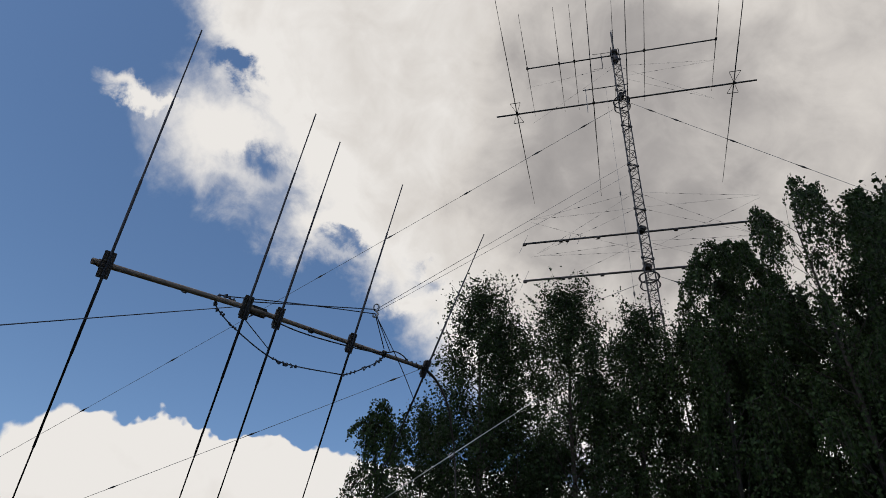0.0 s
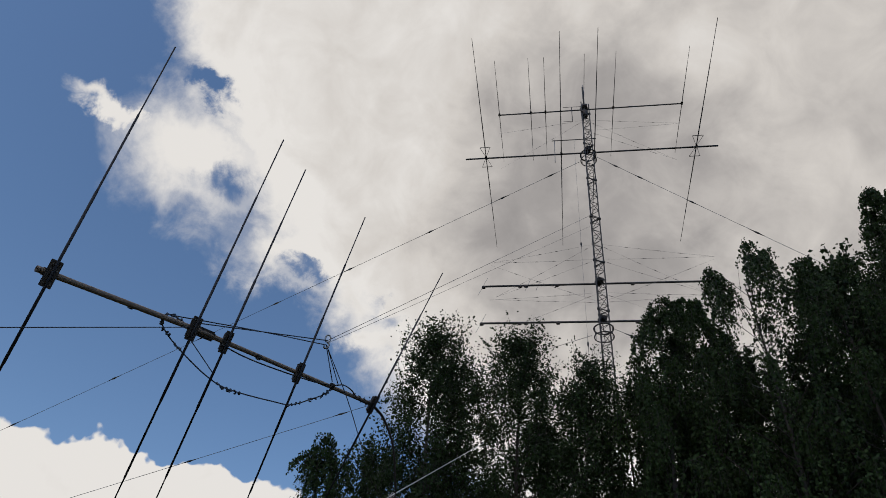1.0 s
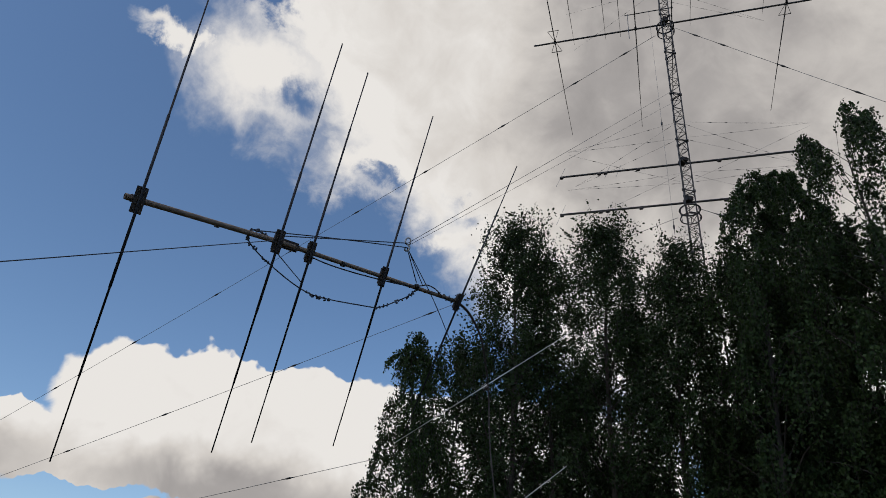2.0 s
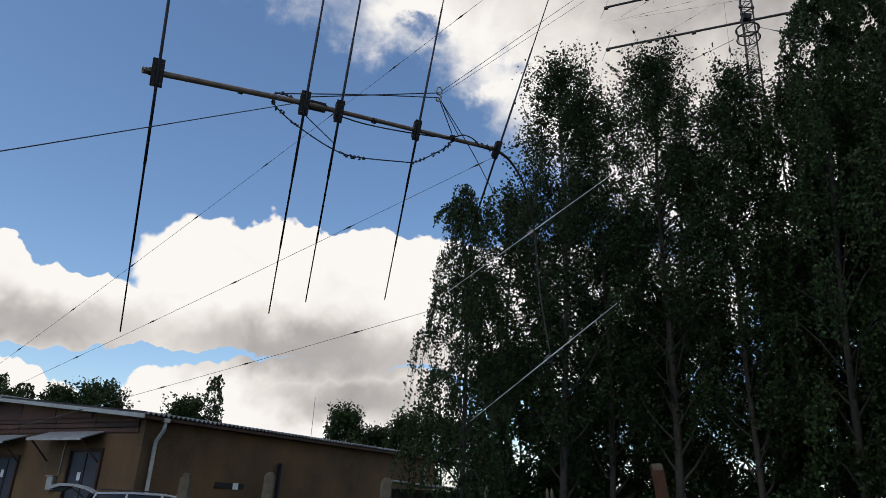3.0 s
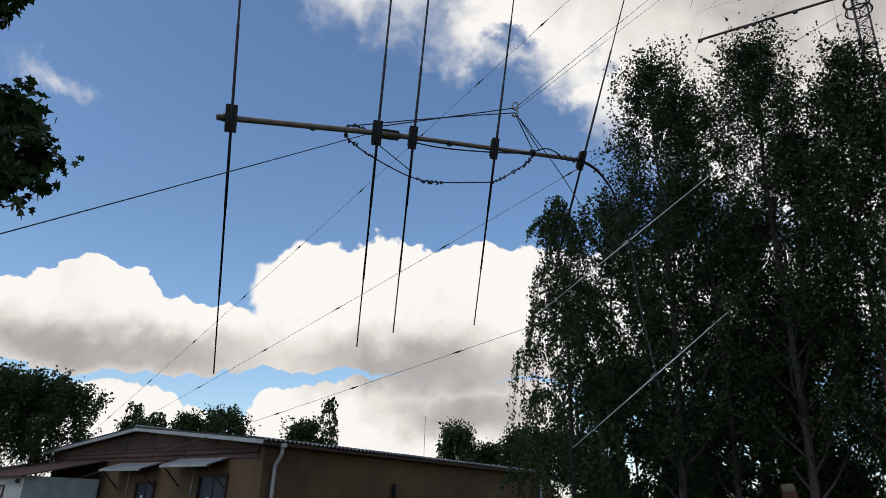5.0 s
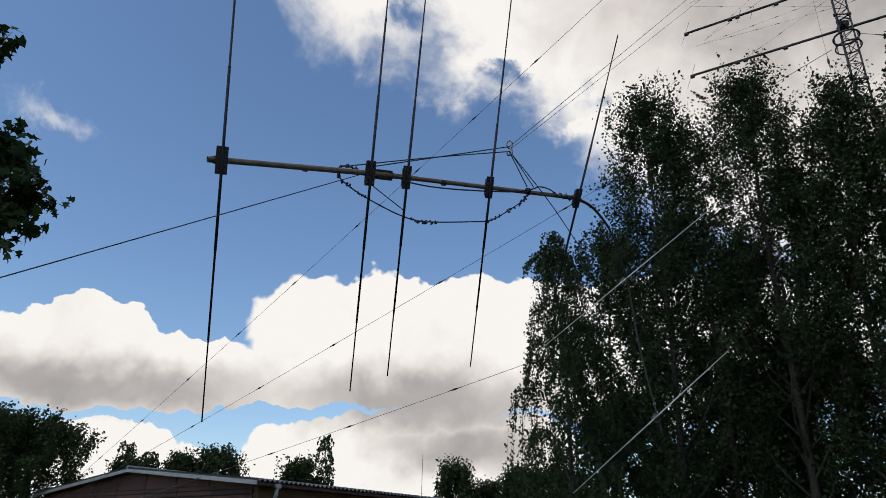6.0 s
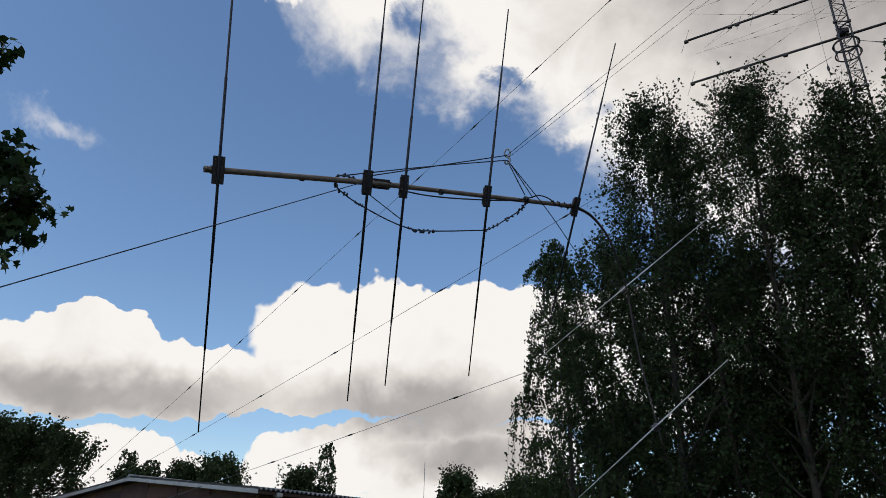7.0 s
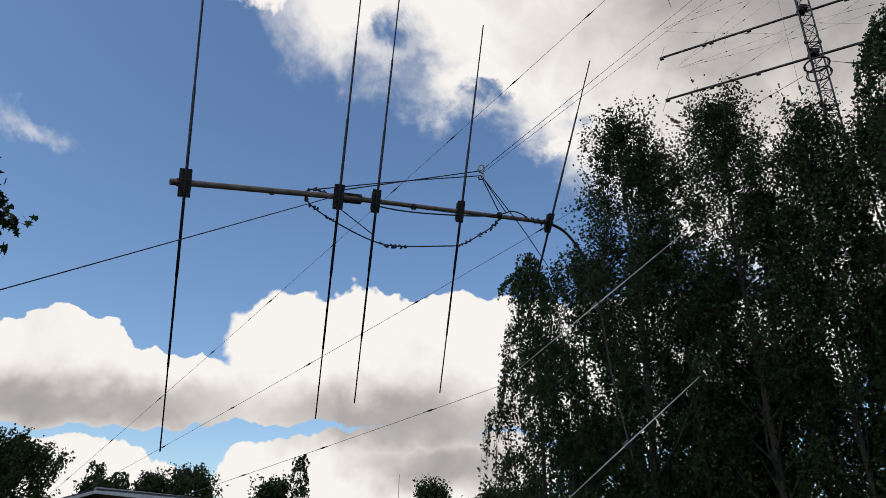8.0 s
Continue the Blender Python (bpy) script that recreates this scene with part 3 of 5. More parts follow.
def build_beam(name, label, z, boom_lo, boom_hi, stations, half, thick, boom_r, spread=1.0):
    b = thing(name, label, "antenna", pose(TX, TY, z), group="yagi antennas on the tower")
    off = BOOM_WAY.cross(Vector((0, 0, 1))).normalized() * 0.24
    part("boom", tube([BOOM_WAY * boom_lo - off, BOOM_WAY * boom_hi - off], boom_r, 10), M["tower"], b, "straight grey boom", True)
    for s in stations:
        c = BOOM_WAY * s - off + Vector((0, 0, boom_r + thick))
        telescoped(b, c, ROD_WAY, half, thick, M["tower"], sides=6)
        turn = Matrix((BOOM_WAY, ROD_WAY, Vector((0, 0, 1)))).transposed().to_4x4()
        part("clamp_plate", box(c - Vector((0, 0, thick + 0.005)), (0.085, 0.14, 0.03), 0.006, turn), M["clamp"], b)
    part("mast_bracket", box(-off * 0.5 + Vector((0, 0, 0)), (0.2, 0.3, 0.2), 0.02), M["clamp"], b)
    return b


build_beam("yagi_antenna", "top yagi antenna with six short elements", 25.2, -3.55, 3.95, (-3.50, -2.18, -1.57, 0.0, 1.20, 3.92), 2.62, 0.015, 0.027)
long_yagi = build_beam("yagi_antenna", "long-element yagi antenna below the tower top", 22.43, -4.75, 4.83, (-3.95, -1.0, 0.27, 4.05), 5.30, 0.020, 0.032)
for s in (-3.95, 4.05):
    c = BOOM_WAY * s - BOOM_WAY.cross(Vector((0, 0, 1))).normalized() * 0.24 + Vector((0, 0, 0.06))
    for sgn in (-1, 1):
        a = c + ROD_WAY * sgn * 0.5
        part("spreader", tube([a - BOOM_WAY * 0.2, a + BOOM_WAY * 0.2], 0.014, 6), M["tower"], long_yagi)
        for k in (-1, 1):
            part("spreader_stay", tube([c, a + BOOM_WAY * 0.2 * k], 0.009, 5), M["tower"], long_yagi)
for z, lo, hi in ((15.85, -3.8, 3.75), (14.34, -3.8, 3.2)):
    b = thing("side_boom", "horizontal boom clamped across the lattice tower", "boom", pose(TX, TY, z), group="booms on the tower")
    off = BOOM_WAY.cross(Vector((0, 0, 1))).normalized() * 0.24
    part("boom", tube([BOOM_WAY * lo - off, BOOM_WAY * hi - off], 0.034, 10), M["tower"], b, smooth=True)
    turn = Matrix((BOOM_WAY, ROD_WAY, Vector((0, 0, 1)))).transposed().to_4x4()
    for s in (lo + 0.05, -2.55, -2.35, -1.35, 1.05, hi - 0.05):
        part("clamp", box(BOOM_WAY * s - off - Vector((0, 0, 0.03)), (0.12, 0.09, 0.09), 0.015, turn), M["clamp"], b)
    for s, ln in ((lo + 0.02, 0.75), (-2.3, 0.45), (-1.95, 0.45)):
        part("stub_element", tube([BOOM_WAY * s - off + Vector((0.2, 0, 0.55)) * ln, BOOM_WAY * s - off - Vector((0.2, 0, 0.55)) * ln], [0.006, 0.006], 5), M["wire"], b)
    part("mast_bracket", box(-off * 0.5, (0.2, 0.3, 0.16), 0.02), M["clamp"], b)

arm = thing("dipole_antenna", "small side arm with a drooping dipole on the tower", "antenna", pose(TX, TY, 22.98))
part("arm", tube([BOOM_WAY * -1.35, BOOM_WAY * 0.35], 0.018, 8), M["tower"], arm)
part("dipole", tube([BOOM_WAY * -1.25 + Vector((0, 0, 0.06)), BOOM_WAY * -1.25 + Vector((0, 0, -1.3))], 0.012, 6), M["wire"], arm)
stub = thing("vertical_dipole", "short vertical dipole under the top boom", "antenna", pose(TX, TY, 25.1))
part("dipole", tube([BOOM_WAY * -0.5, BOOM_WAY * -0.5 + Vector((0, 0, -0.95))], 0.016, 6), M["tower"], stub)
part("bracket", tube([BOOM_WAY * -0.85 + Vector((0, 0, 0.03)), BOOM_WAY * -0.02], 0.011, 6), M["tower"], stub)
part("lower_bracket", tube([BOOM_WAY * -0.85 + Vector((0, 0, -0.93)), BOOM_WAY * -0.5 + Vector((0, 0, -0.95))], 0.008, 6), M["tower"], stub)


# ---- guy wires ----
def guy(label, a, b, radius, insulators, size=0.10):
    a, b = Vector(a), Vector(b)
    g = thing("guy_wire", label, "guy wire", pose(*a), group="guy wires of the tower")
    way = (b - a).normalized()
    n = (b - a).length
    sag = [a + (b - a) * (k / 24) - Vector((0, 0, 0.006 * n * math.sin(math.pi * k / 24))) for k in range(25)]
    part("wire", tube([p - a for p in sag], radius, 5), M["wire"], g, smooth=True)
    me = bpy.data.meshes.new("insulator")
    bm = bmesh.new()
    add_tube(bm, [way * -size * 2.6, way * -size, way * -size * 0.4, way * size * 0.4, way * size, way * size * 2.6], [radius * 1.2, radius * 2.2, size * 0.3, size * 0.3, radius * 2.2, radius * 1.2], 8)
    bm.to_mesh(me)
    bm.free()
    me.materials.append(M["insulator"])
    for d in insulators:
        k = d / n * 24
        i = min(int(k), 23)
        o = new("insulator", me)
        o.parent, o.location = g, sag[i].lerp(sag[i + 1], k - i) - a
    return g


ANCHORS = ((-34.3, 41.2, 0.0), (-36.9, 41.2, 0.0), (-38.3, 41.2, 0.0))
guy("long guy wire with egg insulators from upper ring", (TX - 0.3, TY + 0.2, 21.7), ANCHORS[0], 0.008, [1.2, 3.2, 6.2, 9.5, 12.5, 15.5, 19, 23, 27, 31, 35, 39])
guy("guy wire with egg insulators from the middle ring", (TX - 0.3, TY + 0.2, 13.7), ANCHORS[1], 0.008, [2.5, 8, 13, 18.2, 22.5, 27, 32, 37])
guy("lowest guy wire with egg insulators", (TX - 0.2, TY + 0.1, 8.5), ANCHORS[2], 0.008, [6, 12, 16.5, 20.5, 25, 30, 36])
guy("guy wire with egg insulators running off behind the birches", (TX + 0.3, TY - 0.1, 21.9), (27.2, 3.6, 0.0), 0.008, [0.9, 2.0, 4.2, 6.6, 9.2, 12, 15])
guy("lower guy wire running off behind the birches", (TX + 0.3, TY - 0.1, 13.9), (26.5, 3.1, 0.0), 0.008, [0.6, 2.4, 5, 8])
for n_, (zt, zb, sgns) in enumerate(((17.4, 15.9, (-1, 1)), (16.7, 15.9, (-1, 1)), (14.9, 15.8, (-1, 1)), (15.3, 14.4, (-1, 1)), (24.2, 22.5, (-1, 1)), (23.5, 22.5, (1,)))):
    for s in sgns:
        for tilt in (-1.1, 1.1):
            end = Vector((TX, TY, zb)) + BOOM_WAY * s * 3.4 + ROD_WAY * tilt * 0.8
            guy("thin broken-up stay wire to the boom end", (TX, TY, zt), end, 0.0025, [0.7 + 0.3 * tilt, 1.5, 2.1, 2.8], 0.035)
guy("thin vertical feed wire beside the tower", (TX - 0.5, TY + 0.1, 22.9), (TX - 0.5, TY + 0.1, 0.0), 0.004, [5.5, 9.5])

# ---- warehouse ----
# local frame: x runs along the gable wall to its far corner, y runs back along the long wall
GX, GY = Vector((-0.8525, 0.5227, 0)), Vector((0.5227, 0.8525, 0))
HOUSE = Matrix(((GX.x, GY.x, 0, -10.83), (GX.y, GY.y, 0, 26.75), (0, 0, 1, -0.05), (0, 0, 0, 1)))
WIDE, LONG, EAVE, RIDGE = 19.6, 21.0, 4.1, 4.95


def gable_canopy(parent, x0, x1, z_wall, z_front):
    """A sheet-metal canopy on struts over a doorway."""
    out = 1.0
    c = part("canopy", prism([(0.0, z_wall), (-out, z_front), (-out, z_front + 0.05), (0.0, z_wall + 0.05)], x1 - x0, "x", x0), M["zinc"], parent, "sheet-metal door canopy")
    for x in (x0 + 0.15, x1 - 0.15):
        part("strut", tube([(x, -0.02, z_wall - 1.15), (x, -out + 0.12, z_front)], 0.035, 6), M["redwood"], c)
    part("lip", box(((x0 + x1) / 2, -out, z_front), (x1 - x0, 0.05, 0.10), 0.01), M["zinc"], c)
    return c


def gable_door(parent, x0, x1, top, sheets=2):
    d = part("door", box(((x0 + x1) / 2, 0.05, top / 2 + 0.05), (x1 - x0, 0.06, top), 0.01), M["door"], parent, "slate-blue double door")
    for x in (x0 - 0.06, x1 + 0.06):
        part("jamb", box((x, 0.0, top / 2 + 0.05), (0.12, 0.20, top), 0.01), M["redwood"], d)
    part("lintel", box(((x0 + x1) / 2, 0.0, top + 0.12), (x1 - x0 + 0.24, 0.20, 0.14), 0.01), M["redwood"], d)
    mid = (x0 + x1) / 2
    part("meeting_rail", box((mid, 0.01, top / 2 + 0.05), (0.05, 0.03, top - 0.1)), M["dark"], d)
    for s in (-1, 1):
        for z in (0.65, 1.6):
            part("panel", box((mid + s * (x1 - x0) / 4, 0.015, z), ((x1 - x0) / 2 - 0.22, 0.025, 0.75), 0.008), M["door"], d)
    part("handle", tube([(mid + 0.08, -0.03, 1.05), (mid + 0.08, -0.03, 1.25)], 0.015, 6), M["steel"], d)
    part("notice", box((mid + 0.25, -0.008, 1.86), (0.22, 0.008, 0.3)), M["paper"], d, "white paper notice")
    return d


def build_warehouse():
    h = thing("warehouse", "low ochre plastered warehouse with corrugated gable roof", "building", HOUSE)
    doors = ((2.3, 4.2, 2.75), (8.0, 9.5, 2.45))
    # gable wall in strips round its two doorways
    edges = [0.0] + [v for d in doors for v in d[:2]] + [WIDE]

    def roof_z(x):
        return EAVE + (RIDGE - EAVE) * (1 - abs(x - WIDE / 2) / (WIDE / 2))
    for i, (a, b) in enumerate(zip(edges, edges[1:])):
        z0 = 0.0 if i % 2 == 0 else doors[i // 2][2] + 0.19
        top = [(a, roof_z(a)), (b, roof_z(b))]
        if a < WIDE / 2 < b:
            top.insert(1, (WIDE / 2, RIDGE))
        part("wall", prism([(a, z0), (b, z0)] + top[::-1], 0.35, "y"), M["plaster"], h, "ochre plaster gable wall")
    for a, b, t in doors:
        gable_door(h, a, b, t)
        part("threshold", box(((a + b) / 2, -0.15, 0.06), (b - a + 0.5, 0.6, 0.12), 0.02), M["concrete"], h)
        part("reveal", box(((a + b) / 2, 0.33, t / 2), (b - a, 0.04, t)), M["dark"], h)
    part("wall", box((0.175, LONG / 2 + 0.35, EAVE / 2), (0.35, LONG, EAVE)), M["plaster"], h, "ochre plaster long wall")
    part("wall", box((WIDE - 0.175, LONG / 2 + 0.35, EAVE / 2), (0.35, LONG, EAVE)), M["plaster"], h)
    part("wall", box((WIDE / 2, LONG + 0.2, EAVE / 2), (WIDE - 0.7, 0.3, EAVE)), M["plaster"], h)
    part("wall", box((WIDE / 2, LONG + 0.2, EAVE + 0.2), (WIDE - 5.0, 0.3, 0.4)), M["plaster"], h)
    # red-brown boarding in the gable: three courses stepping back
    for z0, proud in ((3.52, 0.05), (3.72, 0.09), (3.92, 0.06)):
        for k in range(7):
            a, b = 0.3 + k * 2.72, 0.3 + k * 2.72 + 2.70
            part("board", box(((a + b) / 2, -proud / 2 - 0.003, z0 + 0.09), (b - a, proud, 0.17), 0.012), M["redwood"], h)
    for k in range(5):
        a = 3.4 + k * 2.6
        zt = roof_z(a + 1.3) - 0.18
        part("board", box((a + 1.29, -0.03, (4.10 + zt) / 2), (2.56, 0.045, max(zt - 4.12, 0.12)), 0.01), M["redwood"], h)
    gable_canopy(h, 2.3, 6.0, 3.55, 3.2)
    gable_canopy(h, 7.7, 11.6, 3.42, 3.08)
    for x in (5.1, 10.75):
        b = part("meter_box", box((x, -0.09, 1.55), (0.42, 0.18, 0.5), 0.02), M["zinc"], h, "grey metal meter box")
        part("hood", box((x, -0.11, 1.83), (0.5, 0.24, 0.04), 0.01), M["zinc"], b)
        part("conduit", tube([(x - 0.3, -0.03, 1.9), (x - 0.3, -0.03, 3.4)], 0.025, 6), M["steel"], b)
    # barge boards and roof edge
    for s in (0, 1):
        x_out = -0.45 if s == 0 else WIDE + 0.45
        z_out = EAVE - 0.04
        part("barge_board", prism([(x_out, z_out - 0.06), (WIDE / 2, RIDGE - 0.05), (WIDE / 2, RIDGE + 0.10), (x_out, z_out + 0.10)], 0.05, "y", -0.48), M["zinc"], h, "pale barge board")
    part("ridge_cap", tube([(WIDE / 2, -0.5, RIDGE + 0.16), (WIDE / 2, LONG + 0.6, RIDGE + 0.16)], 0.09, 8), M["roof"], h)
    # corrugated sheets, each one a wavy slab
    pitch, waves, amp = 0.23, 5, 0.05
    sheet_w = pitch * waves
    count = int((LONG + 1.0) / sheet_w)

    def sheet(side):
        bm = bmesh.new()
        rows = []
        for j, (x, z) in enumerate(((-0.50, EAVE + 0.07), (WIDE / 2, RIDGE + 0.10)) if side == 0 else ((WIDE / 2, RIDGE + 0.10), (WIDE + 0.50, EAVE + 0.07))):
            for lift in (0.0, 0.025):
                rows.append([bm.verts.new((x, sheet_w * k / (waves * 6), z + lift + amp * math.cos(2 * math.pi * k / 6))) for k in range(waves * 6 + 1)])
        lo0, hi0, lo1, hi1 = rows
        for k in range(waves * 6):
            bm.faces.new((hi0[k], hi0[k + 1], hi1[k + 1], hi1[k]))
            bm.faces.new((lo0[k + 1], lo0[k], lo1[k], lo1[k + 1]))
            bm.faces.new((lo0[k], lo0[k + 1], hi0[k + 1], hi0[k]))
            bm.faces.new((lo1[k + 1], lo1[k], hi1[k], hi1[k + 1]))
        me = bpy.data.meshes.new("roof_sheet")
        bm.to_mesh(me)
        bm.free()
        me.materials.append(M["roof"])
        return me
    for side in (0, 1):
        me = sheet(side)
        for k in range(count):
            o = new("roof_sheet", me)
            o.parent, o.location = h, (0, -0.46 + k * sheet_w, 0.004 * (k % 2))
    part("fascia", box((-0.42, LONG / 2, EAVE - 0.05), (0.05, LONG + 0.9, 0.12), 0.01), M["redwood"], h, "dark eaves board")
    part("soffit", box((-0.2, LONG / 2, EAVE - 0.10), (0.42, LONG + 0.8, 0.03)), M["redwood"], h)
    pipe = [(-0.40, 0.55, EAVE - 0.12), (-0.40, 0.55, EAVE - 0.42), (-0.12, 0.50, EAVE - 0.85), (-0.10, 0.5, EAVE - 1.1), (-0.10, 0.5, 0.35), (-0.22, 0.5, 0.15)]
    dp = part("downpipe", tube(pipe, 0.075, 10), M["zinc"], h, "pale zinc downpipe with swan-neck", True)
    for z in (1.0, 2.6):
        part("bracket", tube([(-0.10, 0.5, z - 0.02), (-0.10, 0.5, z + 0.02)], 0.085, 10), M["steel"], dp)
    part("hopper", box((-0.40, 0.55, EAVE - 0.08), (0.2, 0.3, 0.16), 0.02), M["zinc"], dp)
    part("pipe_stack", tube([(-0.12, 7.4, 0.0), (-0.12, 7.4, 2.9)], 0.09, 8), M["dark"], h, "dark upright pipe on the wall")
    v = part("vent_grille", box((-0.02, 4.6, 1.8), (0.05, 1.6, 0.24), 0.01), M["dark"], h, "dark wall vent strip")
    part("plate", box((-0.055, 4.9, 1.8), (0.02, 0.3, 0.26), 0.004), M["paper"], v)
    part("downpipe", tube([(-0.12, LONG - 1.0, EAVE - 0.2), (-0.12, LONG - 1.0, 0.1)], 0.06, 8), M["zinc"], h)
    part("aerial", tube([(4.0, 14.0, 4.40), (4.0, 14.0, 7.0)], 0.016, 6), M["steel"], h, "thin rooftop aerial")


build_warehouse()


def build_annex():
    a = thing("annex_shed", "pale lean-to shed with dark tiled roof beside the warehouse", "shed", HOUSE @ pose(13.3, -3.6, 0))
    part("wall", box((0.1, 1.75, 1.35), (0.2, 3.5, 2.7)), M["white"], a, "grimy pale rendered wall")
    part("wall", box((1.2, 0.1, 1.35), (2.0, 0.2, 2.7)), M["white"], a)
    part("wall", box((6.2, 0.1, 1.35), (6.2, 0.2, 2.7)), M["white"], a)
    part("wall", box((2.65, 0.1, 2.45), (0.9, 0.2, 0.5)), M["white"], a)
    part("wall", box((9.2, 1.75, 1.35), (0.2, 3.3, 2.7)), M["white"], a)
    d = part("door", box((2.65, 0.08, 1.1), (0.86, 0.06, 2.2), 0.01), M["white"], a, "white panelled door with dark frame")
    for x in (2.2, 3.1):
        part("jamb", box((x, -0.02, 1.1), (0.08, 0.08, 2.2), 0.01), M["redwood"], d)
    part("lintel", box((2.65, -0.02, 2.24), (0.98, 0.08, 0.08), 0.01), M["redwood"], d)
    part("pane", box((2.65, 0.04, 1.55), (0.5, 0.02, 0.8)), M["glass"], d)
    part("wall_lamp", box((0.6, -0.08, 2.45), (0.22, 0.16, 0.2), 0.03), M["clamp"], a, "small dark wall lamp")
    for k in range(8):
        x0 = -0.35 + k * 1.25
        part("roof_sheet", prism([(-0.35, 2.62), (3.75, 3.62), (3.75, 3.68), (-0.35, 2.68)], 1.24, "x", x0), M["redwood"], a, "dark red-brown roof sheet" if k == 0 else "")
    for k in range(6):
        part("gate_board", box((4.6 + k * 0.42, -0.06, 1.3), (0.40, 0.05, 2.3), 0.01), M["green_gate"], a)


build_annex()


# ---- estate car with raised tailgate ----
def loft(sections, mat, name, parent, label=""):
    bm = bmesh.new()
    rings = [[bm.verts.new(p) for p in s] for s in sections]
    n = len(rings[0])
    for a, b in zip(rings, rings[1:]):
        for k in range(n):
            bm.faces.new((a[k], a[(k + 1) % n], b[(k + 1) % n], b[k]))
    bm.faces.new(rings[0][::-1])
    bm.faces.new(rings[-1])
    bmesh.ops.recalc_face_normals(bm, faces=bm.faces)
    return part(name, bm, mat, parent, label, True)


def build_car():
    way = Vector((3.33, 1.29, 0)).normalized()
    yaw = math.degrees(math.atan2(way.y, way.x))
    c = thing("estate_car", "silver estate car with its tailgate raised, parked in the yard", "car", pose(-8.02, 22.12, -0.07, 0, 0, yaw))
    # x forward from the middle, y to the left, z up

    def ring(x, half, z0, z1, tuck):
        return [(x, -half + tuck, z0), (x, -half, z0 + 0.12), (x, -half, (z0 + z1) / 2), (x, -half + 0.03, z1 - 0.04), (x, -half + 0.10, z1), (x, half - 0.10, z1), (x, half - 0.03, z1 - 0.04), (x, half, (z0 + z1) / 2), (x, half, z0 + 0.12), (x, half - tuck, z0)]
    body = [ring(-2.12, 0.76, 0.34, 0.86, 0.06), ring(-2.02, 0.82, 0.26, 0.90, 0.06), ring(-1.2, 0.84, 0.22, 0.92, 0.05), ring(0.0, 0.85, 0.22, 0.92, 0.05), ring(0.95, 0.84, 0.22, 0.91, 0.05), ring(1.5, 0.83, 0.24, 0.83, 0.05), ring(1.95, 0.79, 0.27, 0.74, 0.07), ring(2.12, 0.70, 0.34, 0.62, 0.09)]
    part_body = loft(body, M["silver"], "body", c, "silver painted body shell")
    for z in (0.55,):
        for y in (-0.857, 0.857):
            part("rub_strip", box((0.0, y, z), (2.9, 0.02, 0.06), 0.008), M["plastic"], part_body)

    def cab(x, half, z):
        return [(x, -half, z), (x, half, z)]
    sec = []
    for x, lo, hi, top in ((-2.00, 0.78, 0.62, 1.30), (-1.85, 0.80, 0.64, 1.39), (-0.9, 0.81, 0.65, 1.43), (0.0, 0.81, 0.65, 1.42), (0.35, 0.81, 0.66, 1.37), (1.02, 0.80, 0.78, 0.96)):
        sec.append([(x, -lo, 0.89), (x, -hi, top - 0.05), (x, -hi + 0.08, top), (x, hi - 0.08, top), (x, hi, top - 0.05), (x, lo, 0.89)])
    loft(sec, M["glass"], "cabin_glass", c, "dark window band")
    roof = []
    for x, hi, top in ((-2.02, 0.60, 1.325), (-1.85, 0.645, 1.405), (-0.9, 0.66, 1.445), (0.0, 0.66, 1.435), (0.36, 0.66, 1.385)):
        roof.append([(x, -hi, top - 0.06), (x, -hi + 0.08, top), (x, hi - 0.08, top), (x, hi, top - 0.06), (x, 0, top - 0.03)])
    loft(roof, M["silver"], "roof", c)
    for y in (-1, 1):
        for x0, x1, w in ((-1.98, -1.80, 0.09), (-1.02, -1.00, 0.07), (-0.06, -0.04, 0.07), (0.98, 0.38, 0.07)):
            part("pillar", tube([(x0, y * 0.80, 0.90), (x1, y * 0.655, 1.38)], w / 2, 6), M["silver"], c)
        part("roof_rail", tube([(-1.75, y * 0.58, 1.46), (-1.7, y * 0.58, 1.49), (0.1, y * 0.58, 1.48), (0.15, y * 0.58, 1.45)], 0.016, 6), M["plastic"], c)
        part("door_handle", box((-0.85, y * 0.855, 0.80), (0.16, 0.03, 0.035), 0.01), M["plastic"], c)
        part("door_handle", box((0.08, y * 0.855, 0.80), (0.16, 0.03, 0.035), 0.01), M["plastic"], c)
        part("wing_mirror", box((0.78, y * 0.93, 0.97), (0.12, 0.18, 0.13), 0.03), M["silver"], c)
        part("headlight", box((2.02, y * 0.55, 0.66), (0.16, 0.34, 0.14), 0.03), M["lamp_clear"], c)
        part("tail_lamp", box((-2.09, y * 0.66, 0.80), (0.10, 0.16, 0.34), 0.02), M["lamp_red"], c)
        for x in (-1.32, 1.30):
            w = part("wheel", tube([(x, y * 0.72, 0.30), (x, y * 0.855, 0.30)], 0.20, 20), M["zinc"], c, "silver wheel rim")
            tyre = bmesh.new()
            for k in range(1):
                ringp = [(x + 0.255 * math.cos(t), y * 0.785, 0.30 + 0.255 * math.sin(t)) for t in [2 * math.pi * j / 24 for j in range(25)]]
                add_tube(tyre, ringp, 0.06, 8)
            part("tyre", tyre, M["rubber"], w, smooth=True)
            part("hub_cap", tube([(x, y * 0.85, 0.30), (x, y * 0.87, 0.30)], [0.07, 0.05], 10), M["steel"], w)
            arch = [(x + 0.35 * math.cos(t), y * 0.845, 0.30 + 0.35 * math.sin(t)) for t in [math.pi * j / 12 for j in range(13)]]
            part("wheel_arch", tube(arch, 0.015, 6), M["dark"], c, smooth=True)
    part("front_bumper", box((2.08, 0, 0.42), (0.16, 1.52, 0.22), 0.05), M["silver"], c)
